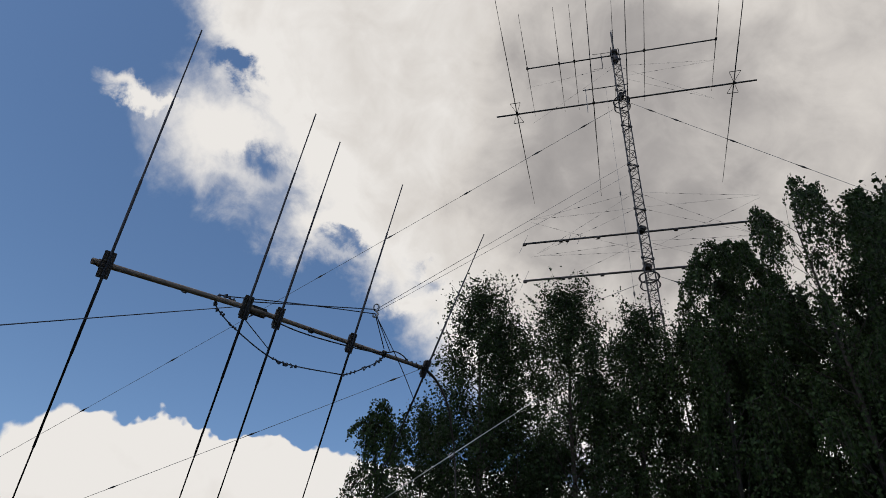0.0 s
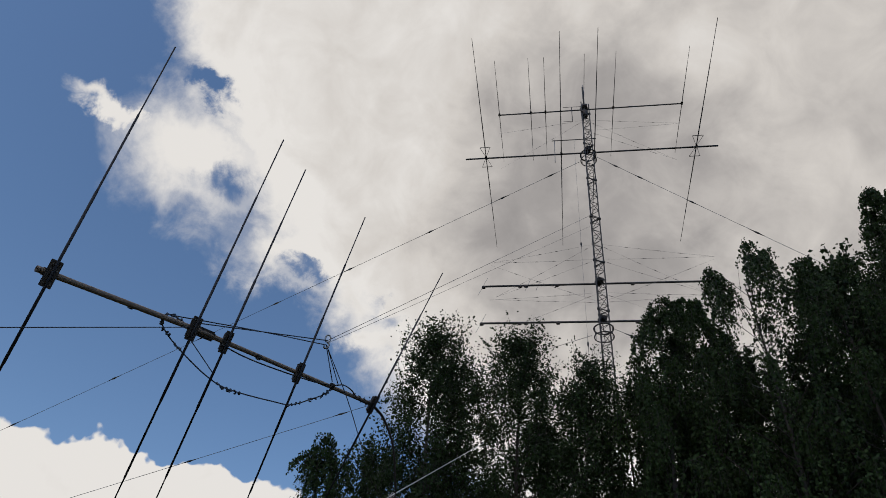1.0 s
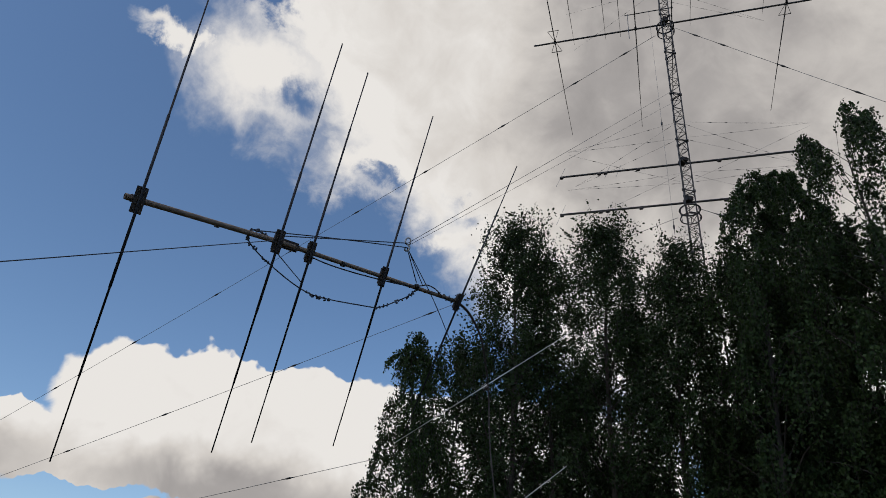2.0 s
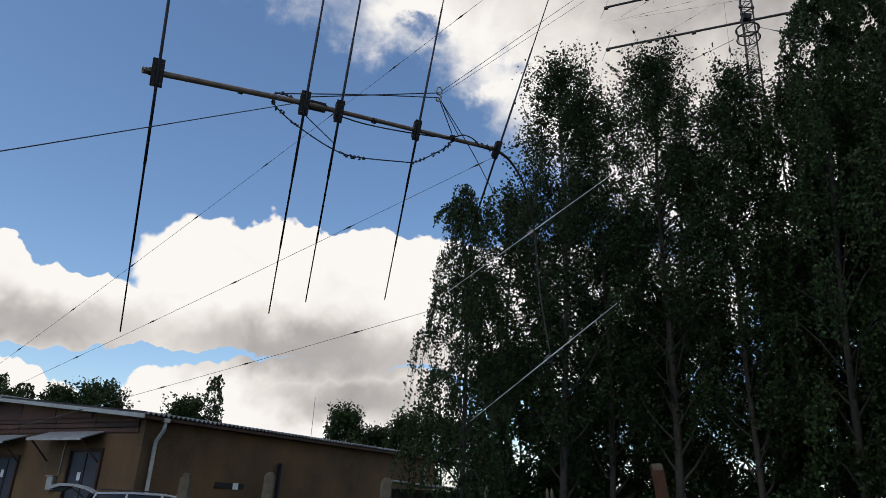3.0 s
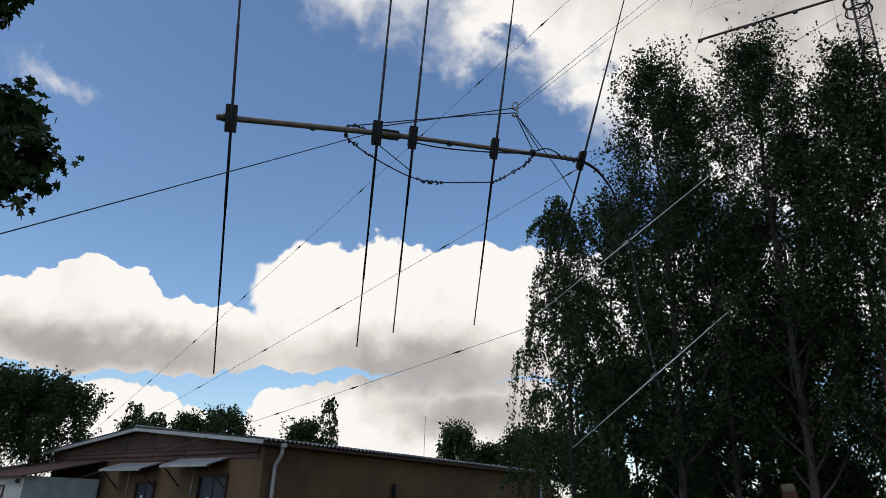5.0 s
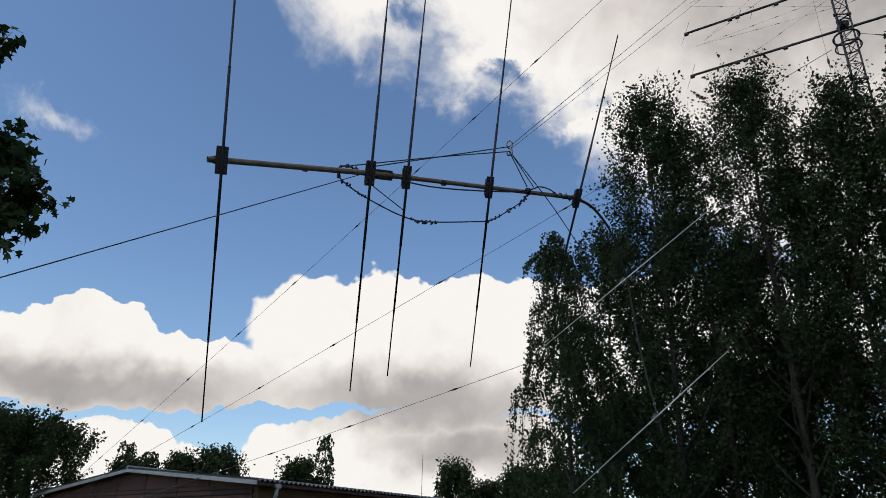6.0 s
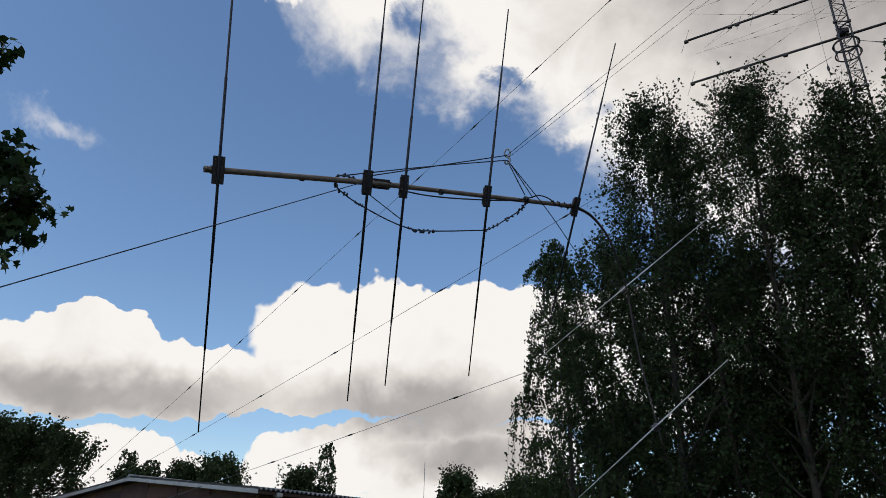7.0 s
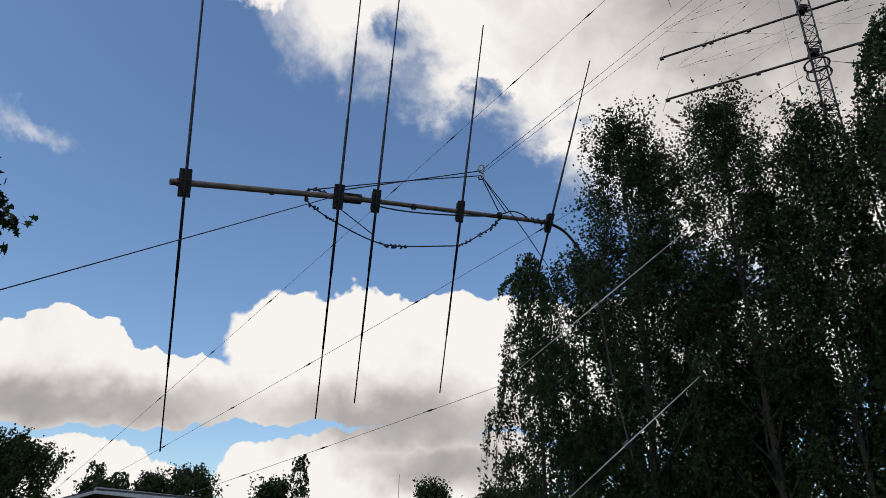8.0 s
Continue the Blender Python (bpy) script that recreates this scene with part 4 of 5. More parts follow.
    part("grille", box((2.11, 0, 0.62), (0.06, 0.7, 0.11), 0.02), M["plastic"], c)
    part("rear_bumper", box((-2.14, 0, 0.42), (0.18, 1.58, 0.22), 0.05), M["silver"], c)
    part("load_bay", box((-2.06, 0, 1.00), (0.10, 1.50, 0.78), 0.01, Euler((0, radians(17), 0)).to_matrix().to_4x4()), M["dark"], c, "dark open load bay")
    # tailgate swung up on its roof hinges
    shell = [(-1.86, 1.42), (-2.10, 1.53), (-2.45, 1.60), (-2.80, 1.60), (-3.00, 1.54), (-3.04, 1.46), (-2.98, 1.45), (-2.78, 1.53), (-2.45, 1.53), (-2.12, 1.46), (-1.90, 1.36)]
    gate = part("tailgate", prism(shell, 1.34, "y", -0.67), M["silver"], c, "raised silver tailgate")
    part("gate_glass", box((-2.28, 0, 1.49), (0.46, 1.14, 0.02), 0.005, Euler((0, radians(10), 0)).to_matrix().to_4x4()), M["glass"], gate)
    part("inner_trim", prism([(-2.55, 1.528), (-2.78, 1.527), (-2.97, 1.447), (-2.90, 1.36), (-2.62, 1.42)], 1.22, "y", -0.61), M["plastic"], gate, "black inner trim")
    for y in (-0.6, 0.6):
        part("gas_strut", tube([(-2.02, y, 1.1), (-2.6, y, 1.50)], 0.013, 6), M["steel"], gate)


build_car()


# ---- yard clutter ----
def build_pallets():
    # right-handed frame on the long wall: x outwards, y along the wall
    wall = Matrix(((-GX.x, GY.x, 0, -10.83), (-GX.y, GY.y, 0, 26.75), (0, 0, 1, -0.05), (0, 0, 0, 1)))
    first = thing("pallet", "weathered wooden pallet leaning against the warehouse wall", "pallet", wall @ pose(0.32, 2.55, 0.0, 0, -8, 0), group="pallets along the wall")
    for k in range(7):
        part("slat", box((0.06, 0.05 + k * 0.117, 0.62), (0.022, 0.085, 1.2), 0.004), M["pallet"], first)
    for z in (0.1, 0.62, 1.14):
        part("bearer", box((0.0, 0.40, z), (0.09, 0.80, 0.1), 0.006), M["pallet"], first)
        part("base_board", box((-0.058, 0.40, z), (0.02, 0.80, 0.12), 0.004), M["pallet"], first)
    for k, y in enumerate((3.50, 4.44, 5.36)):
        copy_thing(first, wall @ pose(0.32, y, 0.0, 0, -8 - k, 0))


build_pallets()


def build_post(x, y, h, lean):
    p = thing("concrete_post", "leaning old concrete fence post with broken top", "post", pose(x, y, -0.1, lean, 2, 8), group="old fence posts")
    bm = box((0, 0, h / 2), (0.20, 0.20, h), 0.02)
    for v in bm.verts:
        if v.co.z > h * 0.5:
            v.co.x += 0.02 * noise.noise(v.co * 7)
            v.co.z += 0.05 * noise.noise(v.co * 9)
    part("shaft", bm, M["concrete"], p)
    part("cap", box((0, 0, h + 0.02), (0.16, 0.16, 0.08), 0.03), M["concrete"], p)
    for z in (0.5, 0.95, 1.4):
        part("wire_staple", tube([(-0.03, -0.105, z), (0, -0.12, z + 0.02), (0.03, -0.105, z)], 0.006, 5), M["steel"], p)


for x, y, h, lean in ((-4.55, 13.4, 1.86, 1), (-3.05, 13.55, 1.95, -1), (-0.86, 13.75, 1.96, 2)):
    build_post(x, y, h, lean)


def build_container(name, label, m, size):
    w, d, h = size
    c = thing(name, label, "waste container", m)
    part("tub", prism([(-w / 2 + 0.12, 0.15), (w / 2 - 0.12, 0.15), (w / 2, h), (-w / 2, h)], d, "y", -d / 2), M["dumpster"], c)
    for y in (-d / 2, d / 2):
        part("rim", box((0, y, h), (w + 0.08, 0.07, 0.08), 0.015), M["dumpster"], c)
    for k in range(5):
        x = -w / 2 + 0.25 + k * (w - 0.5) / 4
        part("rib", box((x, -d / 2 - 0.03, h / 2 + 0.05), (0.07, 0.06, h - 0.25), 0.01), M["dumpster"], c)
    for x in (-w / 2 + 0.25, w / 2 - 0.25):
        part("skid", box((x, 0, 0.08), (0.12, d, 0.16), 0.02), M["dumpster"], c)
    return c


build_container("container", "dark rusted open waste container heaped with scrap", pose(-2.75, 16.7, -0.05, 0, 0, 8), (2.0, 1.4, 1.36))
build_container("container", "smaller dark steel skip", pose(-2.55, 15.2, -0.05, 0, 0, 5), (1.1, 0.9, 1.12))
for k in range(9):
    s = thing("scrap_piece", "crumpled light scrap sheet on the container", "scrap", pose(-3.6 + k * 0.2, 16.6 + 0.1 * (k % 3), 1.33, 20 * math.sin(k), 15 * math.cos(k * 2), k * 37), group="scrap in the container")
    bm = bmesh.new()
    bmesh.ops.create_grid(bm, x_segments=5, y_segments=4, size=0.16)
    for v in bm.verts:
        v.co.z = 0.07 * noise.noise((v.co.x * 9 + k, v.co.y * 9, k))
    bmesh.ops.solidify(bm, geom=bm.faces[:], thickness=0.012)
    part("sheet", bm, M["white"] if k % 3 == 0 else M["dumpster"], s)


def build_carport():
    c = thing("open_shelter", "dark open shelter with a pale sheet roof", "shelter", pose(0.0, 17.0, -0.05, 0, 0, 5))
    part("roof", prism([(-1.0, 1.98), (1.6, 1.80), (1.6, 1.84), (-1.0, 2.02)], 2.4, "y", -0.4), M["zinc"], c, "pale sheet-metal shelter roof")
    for x in (-0.9, 1.45):
        for y in (-0.3, 1.9):
            part("post", tube([(x, y, 0), (x, y, 1.88)], 0.045, 8), M["white"], c)
    part("back_panel", box((0.3, 1.95, 0.95), (2.4, 0.05, 1.8)), M["dumpster"], c)
    part("brace", tube([(0.5, -0.32, 0.75), (0.75, -0.32, 1.2)], 0.02, 6), M["white"], c)
    part("rail", tube([(-0.85, -0.32, 0.75), (0.5, -0.32, 0.75)], 0.02, 6), M["white"], c)


build_carport()
sack = thing("sack", "crumpled white sack on the ground", "sack", pose(-1.35, 16.9, -0.05))
bm = bmesh.new()
bmesh.ops.create_icosphere(bm, subdivisions=3, radius=1.0, matrix=Matrix.Translation((0, 0, 0.4)) @ Matrix.Diagonal((0.24, 0.2, 0.45, 1)))
for v in bm.verts:
    v.co *= 1 + 0.18 * noise.noise(v.co * 6)
    v.co.z = max(v.co.z, 0.0)
part("cloth", bm, M["bag"], sack, smooth=True)
part("neck", tube([(0, 0, 0.8), (0.02, 0, 0.9), (0.05, 0.02, 1.02)], [0.10, 0.05, 0.11], 10), M["bag"], sack, smooth=True)

block = thing("concrete_block", "grey-brown concrete block with a sloping top beside a fence post", "block", pose(-5.08, 13.5, -0.08, 0, 0, 6))
part("body", prism([(-0.52, 0.0), (0.50, 0.0), (0.56, 0.86), (0.30, 0.98), (-0.46, 0.90), (-0.58, 0.80)], 0.5, "y", -0.25), M["concrete"], block)
part("capping", prism([(-0.62, 0.80), (-0.47, 0.92), (0.31, 1.00), (0.60, 0.87), (0.60, 0.92), (0.31, 1.05), (-0.49, 0.96), (-0.62, 0.85)], 0.56, "y", -0.28), M["concrete"], block)

sheet_ = thing("rusty_board", "orange-brown rusted board leaning on a tree trunk", "board", pose(4.5, 12.85, -0.05, -4, -7, 12))
part("panel", box((0, 0, 1.2), (0.26, 0.05, 2.45), 0.015), M["rust"], sheet_)
part("top_edge", box((0.0, -0.004, 2.38), (0.24, 0.05, 0.14), 0.02), M["concrete"], sheet_, "pale broken top edge")
part("batten", box((0, -0.04, 0.5), (0.36, 0.03, 0.08), 0.008), M["concrete"], sheet_)
for x, y, lean in ((2.32, 13.3, -3), (2.46, 13.25, -5), (0.98, 13.5, 4)):
    s = thing("white_stake", "pale weathered wooden stake among the trees", "stake", pose(x, y, -0.05, 0, lean, 0), group="stakes among the trees")
    part("pole", tube([(0, 0, 0), (0.01, 0, 1.0), (0, 0, 1.85)], [0.04, 0.035, 0.03], 8), M["concrete"], s)
    part("tip", tube([(0, 0, 1.85), (0, 0, 1.93)], [0.03, 0.004], 8), M["concrete"], s)

# ---- trees ----
RNG = np.random.default_rng(7)


class Mesher:
    """Gathers many thin tubes and leaves as plain arrays."""

    def __init__(self):
        self.v, self.f, self.n = [], [], 0

    def tube(self, pts, radii, sides):
        pts, radii = np.asarray(pts, float), np.asarray(radii, float)
        d = np.gradient(pts, axis=0)
        d /= np.linalg.norm(d, axis=1, keepdims=True) + 1e-9
        ref = np.array([0.31, 0.87, 0.37]) if abs(d[0] @ np.array([0.31, 0.87, 0.37])) < 0.9 else np.array([0.9, 0.1, 0.4])
        s = np.cross(d, ref)
        s /= np.linalg.norm(s, axis=1, keepdims=True) + 1e-9
        u = np.cross(d, s)
        a = np.arange(sides) * 2 * np.pi / sides
        ring = pts[:, None] + (s[:, None] * np.cos(a)[None, :, None] + u[:, None] * np.sin(a)[None, :, None]) * radii[:, None, None]
        self.v.append(ring.reshape(-1, 3))
        m = len(pts)
        i = np.arange(m - 1)[:, None] * sides + np.arange(sides)[None]
        j = np.arange(m - 1)[:, None] * sides + (np.arange(sides)[None] + 1) % sides
        q = np.stack([i, j, j + sides, i + sides], -1).reshape(-1, 4) + self.n
        self.f.append(q)
        self.n += m * sides

    def mesh(self, name, mat, smooth=True):
        me = bpy.data.meshes.new(name)
        v, f = np.concatenate(self.v), np.concatenate(self.f)
        fill(me, v, f)
        if smooth:
            me.polygons.foreach_set("use_smooth", [True] * len(f))
        me.materials.append(mat)
        return me


def fill(me, v, f):
    k = f.shape[1]
    me.vertices.add(len(v))
    me.vertices.foreach_set("co", np.ascontiguousarray(v, dtype=np.float32).ravel())
    me.loops.add(len(f) * k)
    me.loops.foreach_set("vertex_index", np.ascontiguousarray(f, dtype=np.int32).ravel())
    me.polygons.add(len(f))
    me.polygons.foreach_set("loop_start", np.arange(0, len(f) * k, k, dtype=np.int32))
    me.polygons.foreach_set("loop_total", np.full(len(f), k, dtype=np.int32))
    me.update(calc_edges=True)


def leaf_mesh(name, centres, size, mat, rng, hang=0.0, slim=0.75):
    """Small folded leaves, each a pair of triangles about its midrib."""
    n = len(centres)
    way = rng.normal(size=(n, 3))
    way[:, 2] -= hang * 1.6
    way /= np.linalg.norm(way, axis=1, keepdims=True)
    ref = rng.normal(size=(n, 3))
    side = np.cross(way, ref)
    side /= np.linalg.norm(side, axis=1, keepdims=True) + 1e-9
    up = np.cross(way, side)
    s = size * rng.uniform(0.65, 1.25, size=(n, 1))
    a = centres - way * s * 0.5
    b = centres + side * s * 0.5 * slim + up * s * 0.10 - way * s * 0.08
    c = centres + way * s * 0.55
    d = centres - side * s * 0.5 * slim + up * s * 0.10 - way * s * 0.08
    v = np.stack([a, b, c, d], 1).reshape(-1, 3)
    i = np.arange(n)[:, None] * 4
    f = np.concatenate([i + np.array([[0, 1, 2]]), i + np.array([[0, 2, 3]])], 1).reshape(-1, 3)
    me = bpy.data.meshes.new(name)
    fill(me, v, f)
    me.materials.append(mat)
    return me


def unit(v):
    return v / (np.linalg.norm(v) + 1e-9)


def build_tree(label, base, height, radius, style="aspen", clear=0.25, limbs=34, twigs=14, leaves=30, leaf=0.075, trunk=0.14, seed=1, lean=(0, 0), mats=("bark", "leaf"), profile=None, spread=0.13, name="tree", category="tree"):
    rng = np.random.default_rng(seed)
    t = thing(name, label, category, pose(base[0], base[1], -0.08))
    wood = Mesher()
    k = 14
    hs = np.linspace(0, 1, k)
    path = np.stack([lean[0] * hs + 0.16 * np.sin(hs * 5 + seed) * hs, lean[1] * hs + 0.16 * np.cos(hs * 4 + seed * 2) * hs - 0.16 * hs * math.cos(seed * 2), hs * height * 0.97], 1)
    wood.tube(path, trunk * 0.52 * (1 - hs) ** 0.8 + 0.010 + 0.05 * np.exp(-hs * 30), 10)

    def on_trunk(h):
        return np.array([np.interp(h, hs, path[:, c]) for c in range(3)])
    prof = profile or (lambda h: (1 - h) ** 0.6 * min(1.0, (h - clear) * 3.2 + 0.35))
    dots = []
    for i in range(limbs):
        h = clear + (0.99 - clear) * ((i + rng.uniform(0, 1)) / limbs) ** 0.9
        ang = i * 2.39996 + rng.uniform(-0.5, 0.5)
        reach = radius * prof(h) * rng.uniform(0.65, 1.15)
        out_ = np.array([math.cos(ang), math.sin(ang), 0])
        p0 = on_trunk(h)
        if style == "aspen":
            rise = reach * rng.uniform(0.9, 1.7) + 0.25
            pts = [p0, p0 + out_ * reach * 0.55 + [0, 0, rise * 0.35], p0 + out_ * reach * 0.9 + [0, 0, rise * 0.75], p0 + out_ * reach + [0, 0, rise]]
        elif style == "birch":
            rise = reach * rng.uniform(0.4, 0.9) + 0.2 + (0.5 * rng.uniform() if h > 0.85 else 0.0)
            pts = [p0, p0 + out_ * reach * 0.45 + [0, 0, rise * 0.7], p0 + out_ * reach * 0.85 + [0, 0, rise], p0 + out_ * reach * 1.08 + [0, 0, rise * 0.72]]
        else:
            rise = reach * rng.uniform(0.1, 0.7)
            pts = [p0, p0 + out_ * reach * 0.4 + [0, 0, rise * 0.4], p0 + out_ * reach * 0.8 + [0, 0, rise * 0.8], p0 + out_ * reach + [0, 0, rise]]
        pts = np.array(pts) + rng.normal(scale=0.05 * reach, size=(4, 3)) * np.array([[0], [1], [1], [1]])
        if pts[-1, 2] > height:
            pts[:, 2] -= (pts[-1, 2] - height) * np.linspace(0, 1, 4)
        fine = np.array([np.interp(np.linspace(0, 3, 8), np.arange(4), pts[:, c]) for c in range(3)]).T
        r0 = max(0.008, trunk * (1 - h) * 0.26)
        wood.tube(fine, np.linspace(r0, 0.006, 8), 5)
        for j in range(twigs):
            f = rng.uniform(0.22, 1.0) ** 0.7
            q = np.array([np.interp(f * 7, np.arange(8), fine[:, c]) for c in range(3)])
            if style == "aspen":
                d = unit(out_ * rng.uniform(-0.2, 0.9) + rng.normal(scale=0.5, size=3) + [0, 0, rng.uniform(0.2, 1.2)])
                ln = rng.uniform(0.35, 1.0)
                tw = np.array([q, q + d * ln * 0.5, q + d * ln + [0, 0, 0.16]])
            elif style == "birch":
                d = unit(out_ * 0.5 + rng.normal(scale=0.6, size=3))
                ln = rng.uniform(0.5, 1.5) * (0.6 + 0.6 * f) * (0.55 if h > 0.9 else 1.0)
                tw = np.array([q, q + d * 0.22 + [0, 0, -0.10], q + d * 0.34 + [0, 0, -ln * 0.55], q + d * 0.38 + [0, 0, -ln]])
            else:
                d = unit(out_ + rng.normal(scale=0.8, size=3))
                ln = rng.uniform(0.3, 0.9)
                tw = np.array([q, q + d * ln * 0.5, q + d * ln + [0, 0, -0.05]])
            wood.tube(tw, np.linspace(0.005, 0.002, len(tw)), 3)
            m = rng.integers(int(leaves * 0.6), int(leaves * 1.4) + 1)
            u = rng.uniform(0.1, 1.0, m) * (len(tw) - 1)
            c = np.stack([np.interp(u, np.arange(len(tw)), tw[:, x]) for x in range(3)], 1)
            jitter = spread * (0.45 if style == "birch" else 1.0)
            dots.append(c + rng.normal(scale=jitter * 0.6, size=c.shape))
    o = new("trunk", wood.mesh("trunk", M[mats[0]]))
    o.parent = t
    c = new("crown", leaf_mesh("crown", np.concatenate(dots), leaf, M[mats[1]], rng, 1.0 if style == "birch" else 0.3))
    c.parent = t
    return t


AT = "tall aspen with dense upright dark foliage"
BT = "weeping birch with hanging leafy twigs"


def ROUND(h):
    """A broad crown, widest in its upper half and rounded off at the top."""
    return max(0.0, 1 - max(0.0, (h - 0.55) / 0.47) ** 2.2) ** 0.7 * min(1.0, 0.45 + h)


# front row, nearest the yard
build_tree("slender weeping birch at the edge of the stand", (0.80, 14.3), 8.4, 1.45, "birch", 0.10, 40, 16, 36, 0.066, 0.11, 11, (-0.35, 0), ("bark", "birch_leaf"))
build_tree(AT, (2.70, 14.4), 11.7, 1.75, "aspen", 0.14, 54, 18, 27, 0.074, 0.15, 12, (0.15, 0))
build_tree(AT, (3.80, 14.8), 11.3, 1.4, "aspen", 0.14, 38, 16, 26, 0.074, 0.12, 13)
build_tree(AT, (4.85, 13.9), 12.2, 1.8, "aspen", 0.16, 54, 18, 27, 0.074, 0.16, 14, (0.3, 0))
build_tree(AT, (6.20, 13.2), 11.0, 1.4, "aspen", 0.16, 40, 16, 25, 0.074, 0.11, 15, (0.1, 0))
build_tree(BT, (7.5, 12.2), 12.7, 2.1, "birch", 0.14, 48, 19, 34, 0.074, 0.14, 16, (0.3, 0), ("bark", "birch_leaf"))
build_tree(BT, (9.3, 10.3), 13.2, 2.4, "birch", 0.12, 58, 20, 32, 0.074, 0.16, 17, (0.3, 0), ("bark", "birch_leaf"), profile=ROUND)
build_tree(BT, (10.6, 9.1), 11.9, 2.1, "birch", 0.12, 50, 20, 32, 0.074, 0.15, 18, (0, 0), ("bark", "birch_leaf"), profile=ROUND)
build_tree(BT, (11.7, 8.0), 14.3, 2.3, "birch", 0.12, 52, 20, 44, 0.070, 0.17, 19, (0, 0), ("bark", "birch_leaf"))
# rows behind
build_tree(AT, (6.9, 14.7), 11.2, 1.5, "aspen", 0.18, 36, 15, 24, 0.078, 0.12, 81)
build_tree(AT, (8.1, 14.3), 11.2, 1.7, "aspen", 0.18, 40, 17, 28, 0.078, 0.12, 82)
build_tree(AT, (1.9, 17.0), 9.3, 2.0, "aspen", 0.10, 36, 16, 32, 0.085, 0.13, 21)
build_tree(AT, (5.0, 16.9), 8.4, 2.0, "aspen", 0.06, 38, 16, 28, 0.09, 0.15, 22)
build_tree(AT, (3.4, 16.9), 9.6, 1.7, "aspen", 0.06, 40, 16, 28, 0.078, 0.12, 84)
build_tree(AT, (5.9, 15.9), 10.4, 1.6, "aspen", 0.10, 40, 16, 27, 0.076, 0.12, 85)
build_tree(AT, (6.9, 18.4), 6.6, 2.2, "aspen", 0.04, 40, 17, 30, 0.09, 0.13, 86)
build_tree(BT, (10.2, 13.6), 14.6, 2.7, "birch", 0.10, 52, 20, 44, 0.10, 0.16, 24, (0, 0), ("bark", "birch_leaf"))
build_tree(AT, (12.8, 11.3), 14.4, 2.9, "aspen", 0.08, 46, 17, 34, 0.125, 0.16, 25)
build_tree(AT, (14.6, 9.6), 15.0, 3.0, "aspen", 0.08, 46, 17, 34, 0.125, 0.16, 33)
build_tree(AT, (12.6, 15.2), 13.5, 3.0, "aspen", 0.08, 42, 17, 32, 0.135, 0.16, 34)
build_tree(AT, (16.0, 13.0), 15.0, 3.2, "aspen", 0.08, 42, 17, 32, 0.135, 0.16, 35)
build_tree("young shrubby aspen filling the stand's foot", (8.4, 14.2), 7.5, 2.3, "bush", 0.04, 46, 18, 36, 0.11, 0.07, 26)
build_tree("young shrubby aspen filling the stand's foot", (10.8, 11.6), 7.5, 2.3, "bush", 0.04, 46, 18, 36, 0.11, 0.07, 27)
build_tree("young shrubby aspen filling the stand's foot", (12.2, 9.4), 7.0, 2.2, "bush", 0.04, 46, 18, 36, 0.11, 0.07, 36)
build_tree("young shrubby aspen filling the stand's foot", (5.6, 19.5), 6.5, 2.4, "bush", 0.04, 44, 18, 34, 0.12, 0.07, 37)
build_tree("young shrubby aspen filling the stand's foot", (2.6, 20.5), 6.0, 2.2, "bush", 0.04, 44, 18, 34, 0.12, 0.07, 38)
build_tree(AT, (10.9, 16.6), 12.0, 2.8, "aspen", 0.05, 50, 20, 36, 0.115, 0.14, 72)
build_tree(AT, (13.6, 13.2), 12.0, 2.8, "aspen", 0.05, 50, 20, 36, 0.115, 0.14, 74)
build_tree("young shrubby aspen filling the stand's foot", (9.3, 11.9), 6.5, 2.0, "bush", 0.04, 46, 18, 36, 0.10, 0.07, 75)
build_tree("low bush under the trees", (3.0, 16.4), 2.6, 1.6, "bush", 0.05, 26, 14, 26, 0.09, 0.04, 28, name="bush", category="bush")
build_tree("low bush under the trees", (5.6, 15.4), 3.2, 1.8, "bush", 0.05, 28, 14, 28, 0.09, 0.04, 29, name="bush", category="bush")
build_tree("low bush under the trees", (7.4, 14.0), 3.4, 1.8, "bush", 0.05, 28, 14, 28, 0.09, 0.04, 30, name="bush", category="bush")
build_tree("low bush under the trees", (1.6, 16.2), 2.2, 1.3, "bush", 0.05, 22, 12, 24, 0.09, 0.04, 31, name="bush", category="bush")

# behind the warehouse
FT = "broadleaf tree rising behind the warehouse roof"
for x, y, h, r, s in ((-29.3, 37.5, 7.9, 3.6, 41), (-32.0, 36.0, 8.2, 4.0, 42), (-30.4, 39.5, 7.6, 3.8, 44), (-33.5, 38.5, 8.2, 4.2, 47), (-24.6, 40.5, 5.8, 2.0, 43), (-20.3, 42.3, 6.9, 1.7, 45), (-22.4, 42.0, 6.4, 1.3, 53), (-15.2, 43.5, 6.3, 1.3, 46), (-5.9, 47.0, 6.6, 1.5, 48), (-3.9, 48.0, 5.4, 1.5, 49), (-1.6, 47.0, 6.3, 1.6, 50), (0.8, 48.0, 6.4, 2.0, 51), (-36.0, 36.0, 8.4, 3.8, 52)):
    build_tree(FT, (x, y), h, r * 1.1, "aspen", 0.12, 30, 14, 22, 0.18, 0.16, s, mats=("bark", "far_leaf"), spread=0.26, profile=lambda h: (1 - h) ** 0.5 * 0.8 + 0.1)
for x, y, h, s in ((-26.0, 41.2, 7.6, 61), (-24.2, 41.8, 7.0, 63), (-13.9, 44.5, 8.5, 62)):
    build_tree("young birch rising behind the warehouse roof", (x, y), h, 1.1, "birch", 0.3, 22, 10, 16, 0.14, 0.09, s, mats=("birch", "far_leaf"), profile=lambda h: (1 - h) ** 0.9 + 0.12)


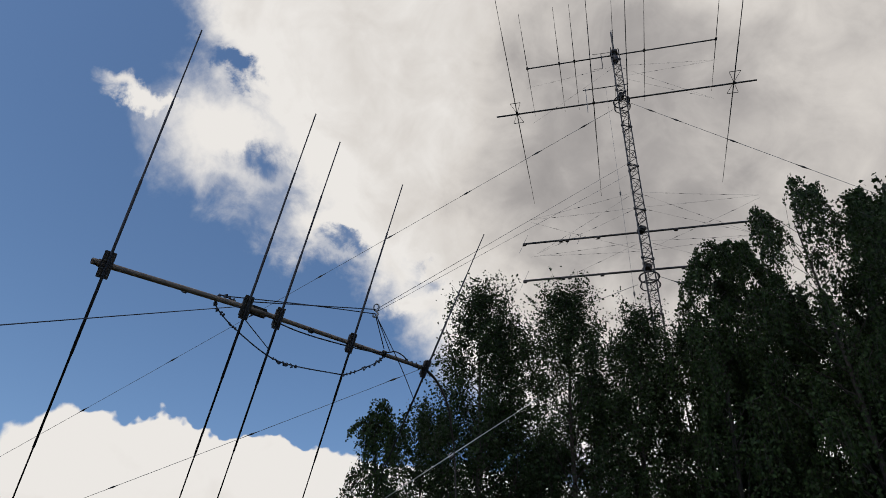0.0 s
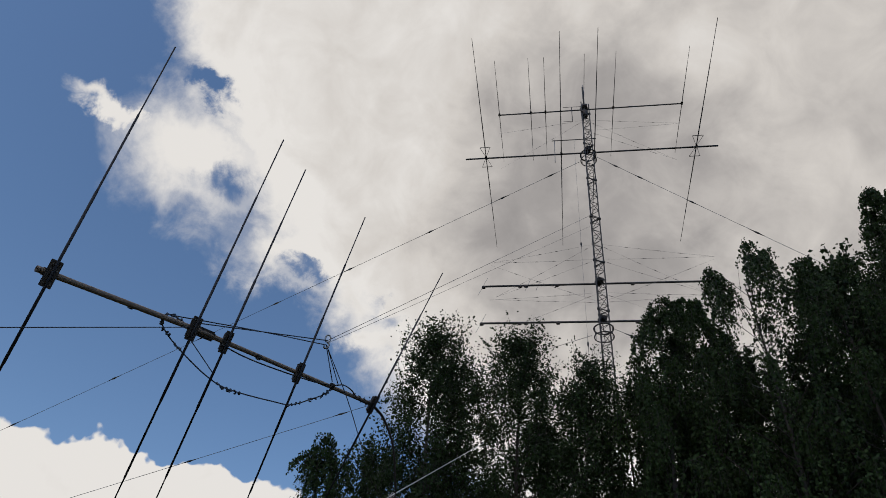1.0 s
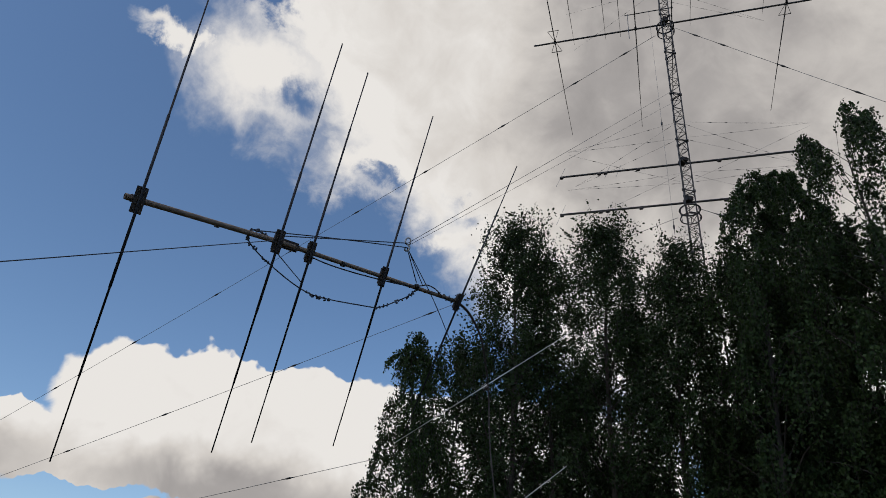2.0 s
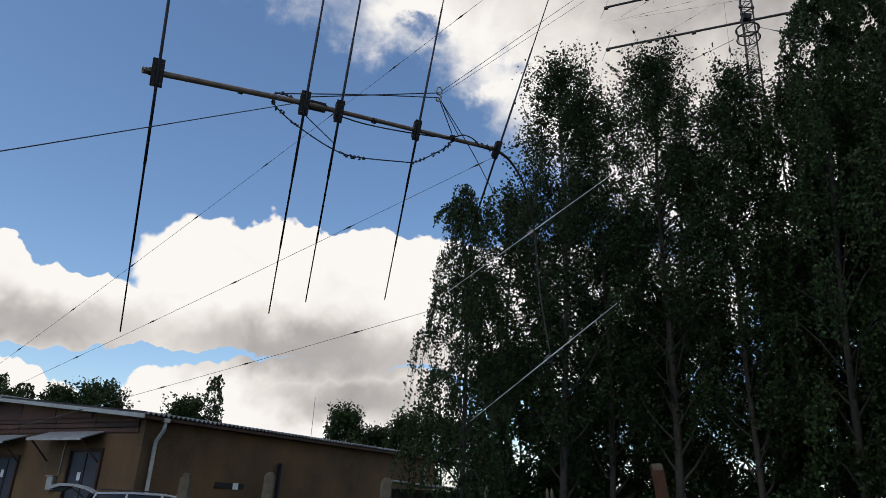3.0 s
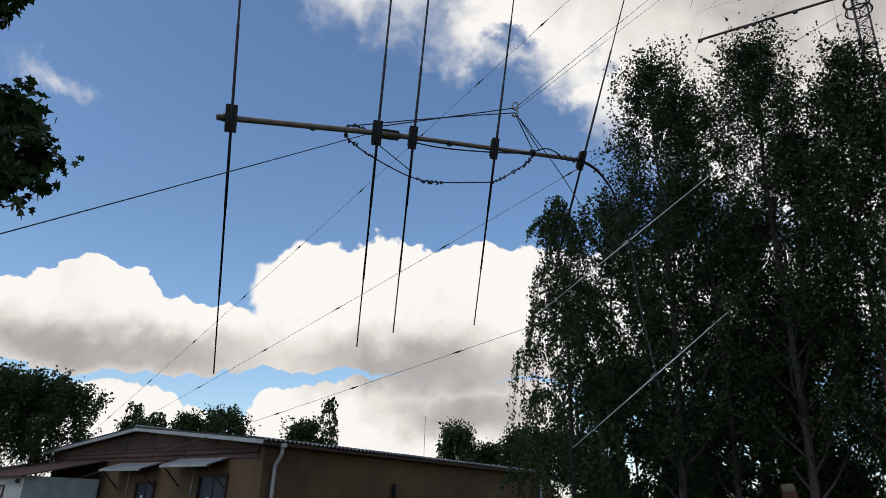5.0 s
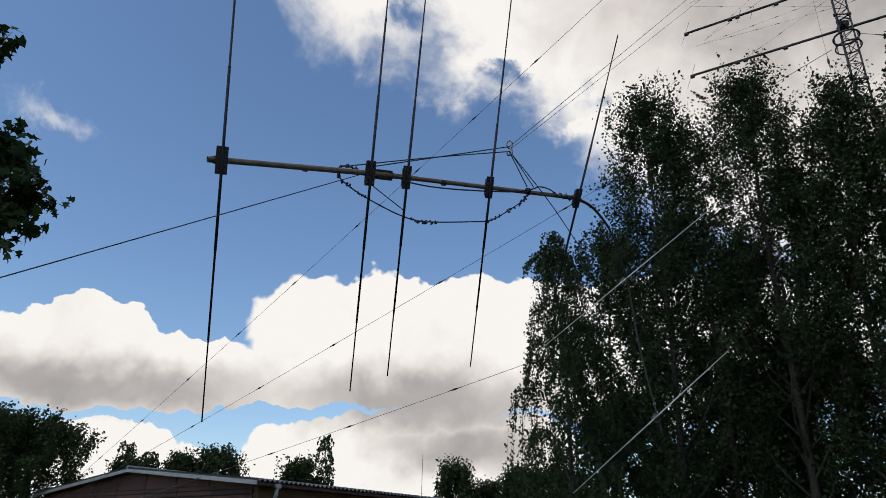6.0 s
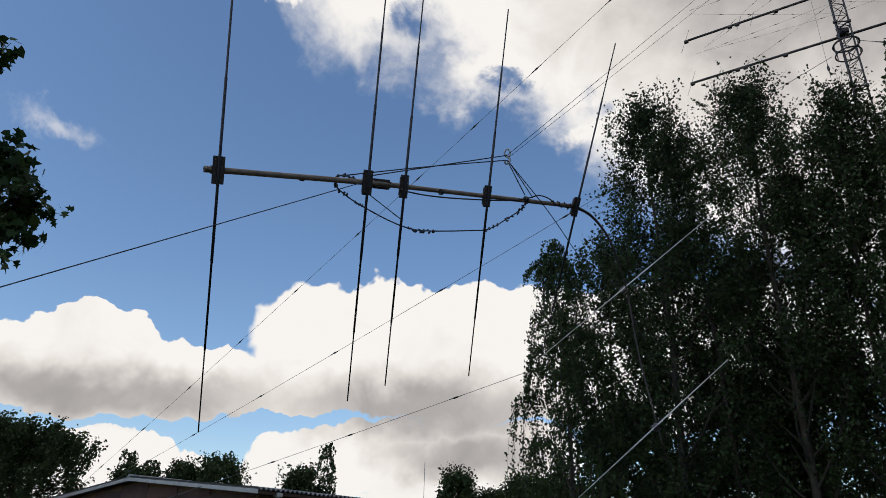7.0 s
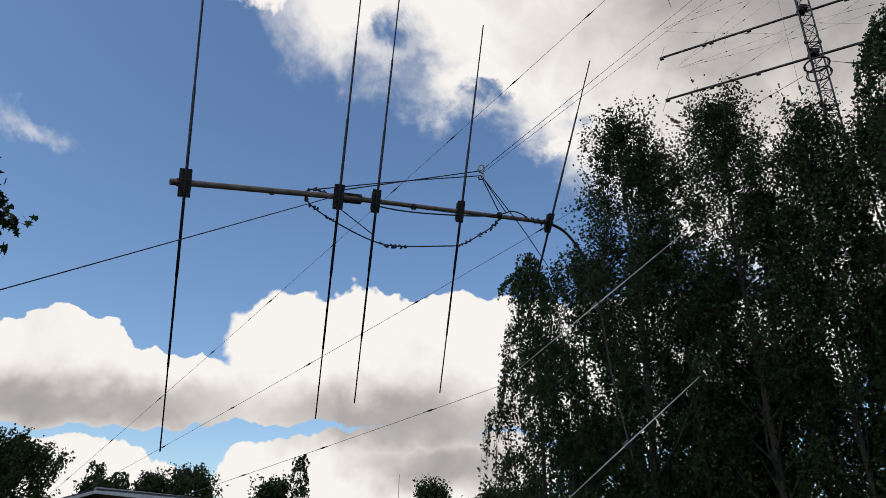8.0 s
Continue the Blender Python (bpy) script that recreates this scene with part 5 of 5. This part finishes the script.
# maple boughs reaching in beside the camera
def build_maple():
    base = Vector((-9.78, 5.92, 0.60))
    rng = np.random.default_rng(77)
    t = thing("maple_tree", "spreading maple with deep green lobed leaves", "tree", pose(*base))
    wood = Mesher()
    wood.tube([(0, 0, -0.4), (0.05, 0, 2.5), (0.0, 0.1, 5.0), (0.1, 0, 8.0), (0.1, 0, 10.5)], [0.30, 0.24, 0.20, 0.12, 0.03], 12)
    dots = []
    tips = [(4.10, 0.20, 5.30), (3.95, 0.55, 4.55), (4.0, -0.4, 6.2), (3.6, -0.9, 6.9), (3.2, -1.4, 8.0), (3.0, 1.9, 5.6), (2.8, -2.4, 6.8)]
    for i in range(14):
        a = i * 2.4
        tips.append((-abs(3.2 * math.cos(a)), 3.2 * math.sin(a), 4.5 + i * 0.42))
    for tip in tips:
        tip = np.array(tip)
        start = np.array([0.05, 0.05, max(2.6, tip[2] - 1.6)])
        pts = np.array([start, start * 0.6 + tip * 0.4 + [0, 0, 0.3], start * 0.25 + tip * 0.75 + [0, 0, 0.3], tip])
        wood.tube(pts, [0.08, 0.05, 0.03, 0.010], 6)
        for j in range(52):
            f = rng.uniform(0.45, 1.0)
            q = np.array([np.interp(f * 3, np.arange(4), pts[:, c]) for c in range(3)])
            d = unit(rng.normal(size=3) + unit(tip) * 0.5 - np.array([0, 0, 0.3]))
            ln = rng.uniform(0.15, 0.55)
            tw = np.array([q, q + d * ln * 0.5 + [0, 0, 0.03], q + d * ln - [0, 0, 0.05]])
            wood.tube(tw, [0.008, 0.005, 0.003], 4)
            u = rng.uniform(0.2, 1.0, 16) * 2
            c = np.stack([np.interp(u, np.arange(3), tw[:, x]) for x in range(3)], 1)
            dots.append(c + rng.normal(scale=0.075, size=c.shape))
    o = new("trunk", wood.mesh("trunk", M["bark"]))
    o.parent = t
    # lobed leaves: a fan of five points each
    c = np.concatenate(dots)
    n = len(c)
    way = rng.normal(size=(n, 3)) + [0, 0, -0.5]
    way /= np.linalg.norm(way, axis=1, keepdims=True)
    side = np.cross(way, rng.normal(size=(n, 3)))
    side /= np.linalg.norm(side, axis=1, keepdims=True)
    s = 0.165 * rng.uniform(0.6, 1.2, (n, 1))
    shape = [(-0.45, 0.0), (-0.30, 0.42), (0.0, 0.22), (0.18, 0.48), (0.22, 0.16), (0.62, 0.0), (0.22, -0.16), (0.18, -0.48), (0.0, -0.22), (-0.30, -0.42)]
    v = np.stack([c + way * s * a + side * s * b for a, b in shape], 1).reshape(-1, 3)
    i = np.arange(n)[:, None] * 10
    tri = [(0, 1, 2), (2, 3, 4), (4, 5, 6), (6, 7, 8), (8, 9, 0), (0, 2, 8), (2, 4, 6), (2, 6, 8)]
    f = np.concatenate([i + np.array([q]) for q in tri], 1).reshape(-1, 3)
    me = bpy.data.meshes.new("crown")
    fill(me, v, f)
    me.materials.append(M["maple_leaf"])
    o = new("crown", me)
    o.parent = t


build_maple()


# grass in the yard
def build_grass():
    rng = np.random.default_rng(5)
    n = 26000
    x, y = rng.uniform(-24, 8, n), rng.uniform(15.5, 30, n)
    keep = ((x + 7) ** 2 + (y - 18.6) ** 2 > 6) & ((-0.8525 * (x + 10.83) + 0.5227 * (y - 26.75)) * 0 + (0.5227 * (x + 10.83) + 0.8525 * (y - 26.75)) < -0.3)
    x, y = x[keep], y[keep]
    n = len(x)
    h = rng.uniform(0.06, 0.22, n)
    a = rng.uniform(0, 2 * np.pi, n)
    b = np.stack([x, y, np.full(n, -0.08)], 1)
    s = np.stack([np.cos(a), np.sin(a), np.zeros(n)], 1) * 0.02
    tip = b + np.stack([rng.normal(scale=0.05, size=n), rng.normal(scale=0.05, size=n), h + 0.05], 1)
    v = np.stack([b - s, b + s, tip], 1).reshape(-1, 3)
    f = np.arange(3 * n).reshape(-1, 3)
    me = bpy.data.meshes.new("grass")
    fill(me, v, f)
    me.materials.append(M["grass"])
    tagged(new("grass", me), "short yellow-green yard grass", "grass", kind="stuff")


build_grass()


def build_weeds():
    rng = np.random.default_rng(15)
    n = 9000
    x, y = rng.uniform(0.0, 11.0, n), rng.uniform(14.5, 24.0, n)
    h = rng.uniform(0.25, 0.95, n)
    a = rng.uniform(0, 2 * np.pi, n)
    b = np.stack([x, y, np.full(n, -0.1)], 1)
    s = np.stack([np.cos(a), np.sin(a), np.zeros(n)], 1) * 0.035
    mid = b + np.stack([rng.normal(scale=0.05, size=n), rng.normal(scale=0.05, size=n), h * 0.6], 1)
    tip = mid + np.stack([rng.normal(scale=0.12, size=n), rng.normal(scale=0.12, size=n), h * 0.4], 1)
    v = np.stack([b - s, b + s, mid + s * 0.8, mid - s * 0.8, tip], 1).reshape(-1, 3)
    i = np.arange(n)[:, None] * 5
    f = np.concatenate([i + np.array([q]) for q in ((0, 1, 2), (0, 2, 3), (3, 2, 4))], 1).reshape(-1, 3)
    me = bpy.data.meshes.new("weeds")
    fill(me, v, f)
    me.materials.append(M["grass"])
    tagged(new("weeds", me), "tall yellow-green weeds under the trees", "weeds", kind="stuff")


build_weeds()
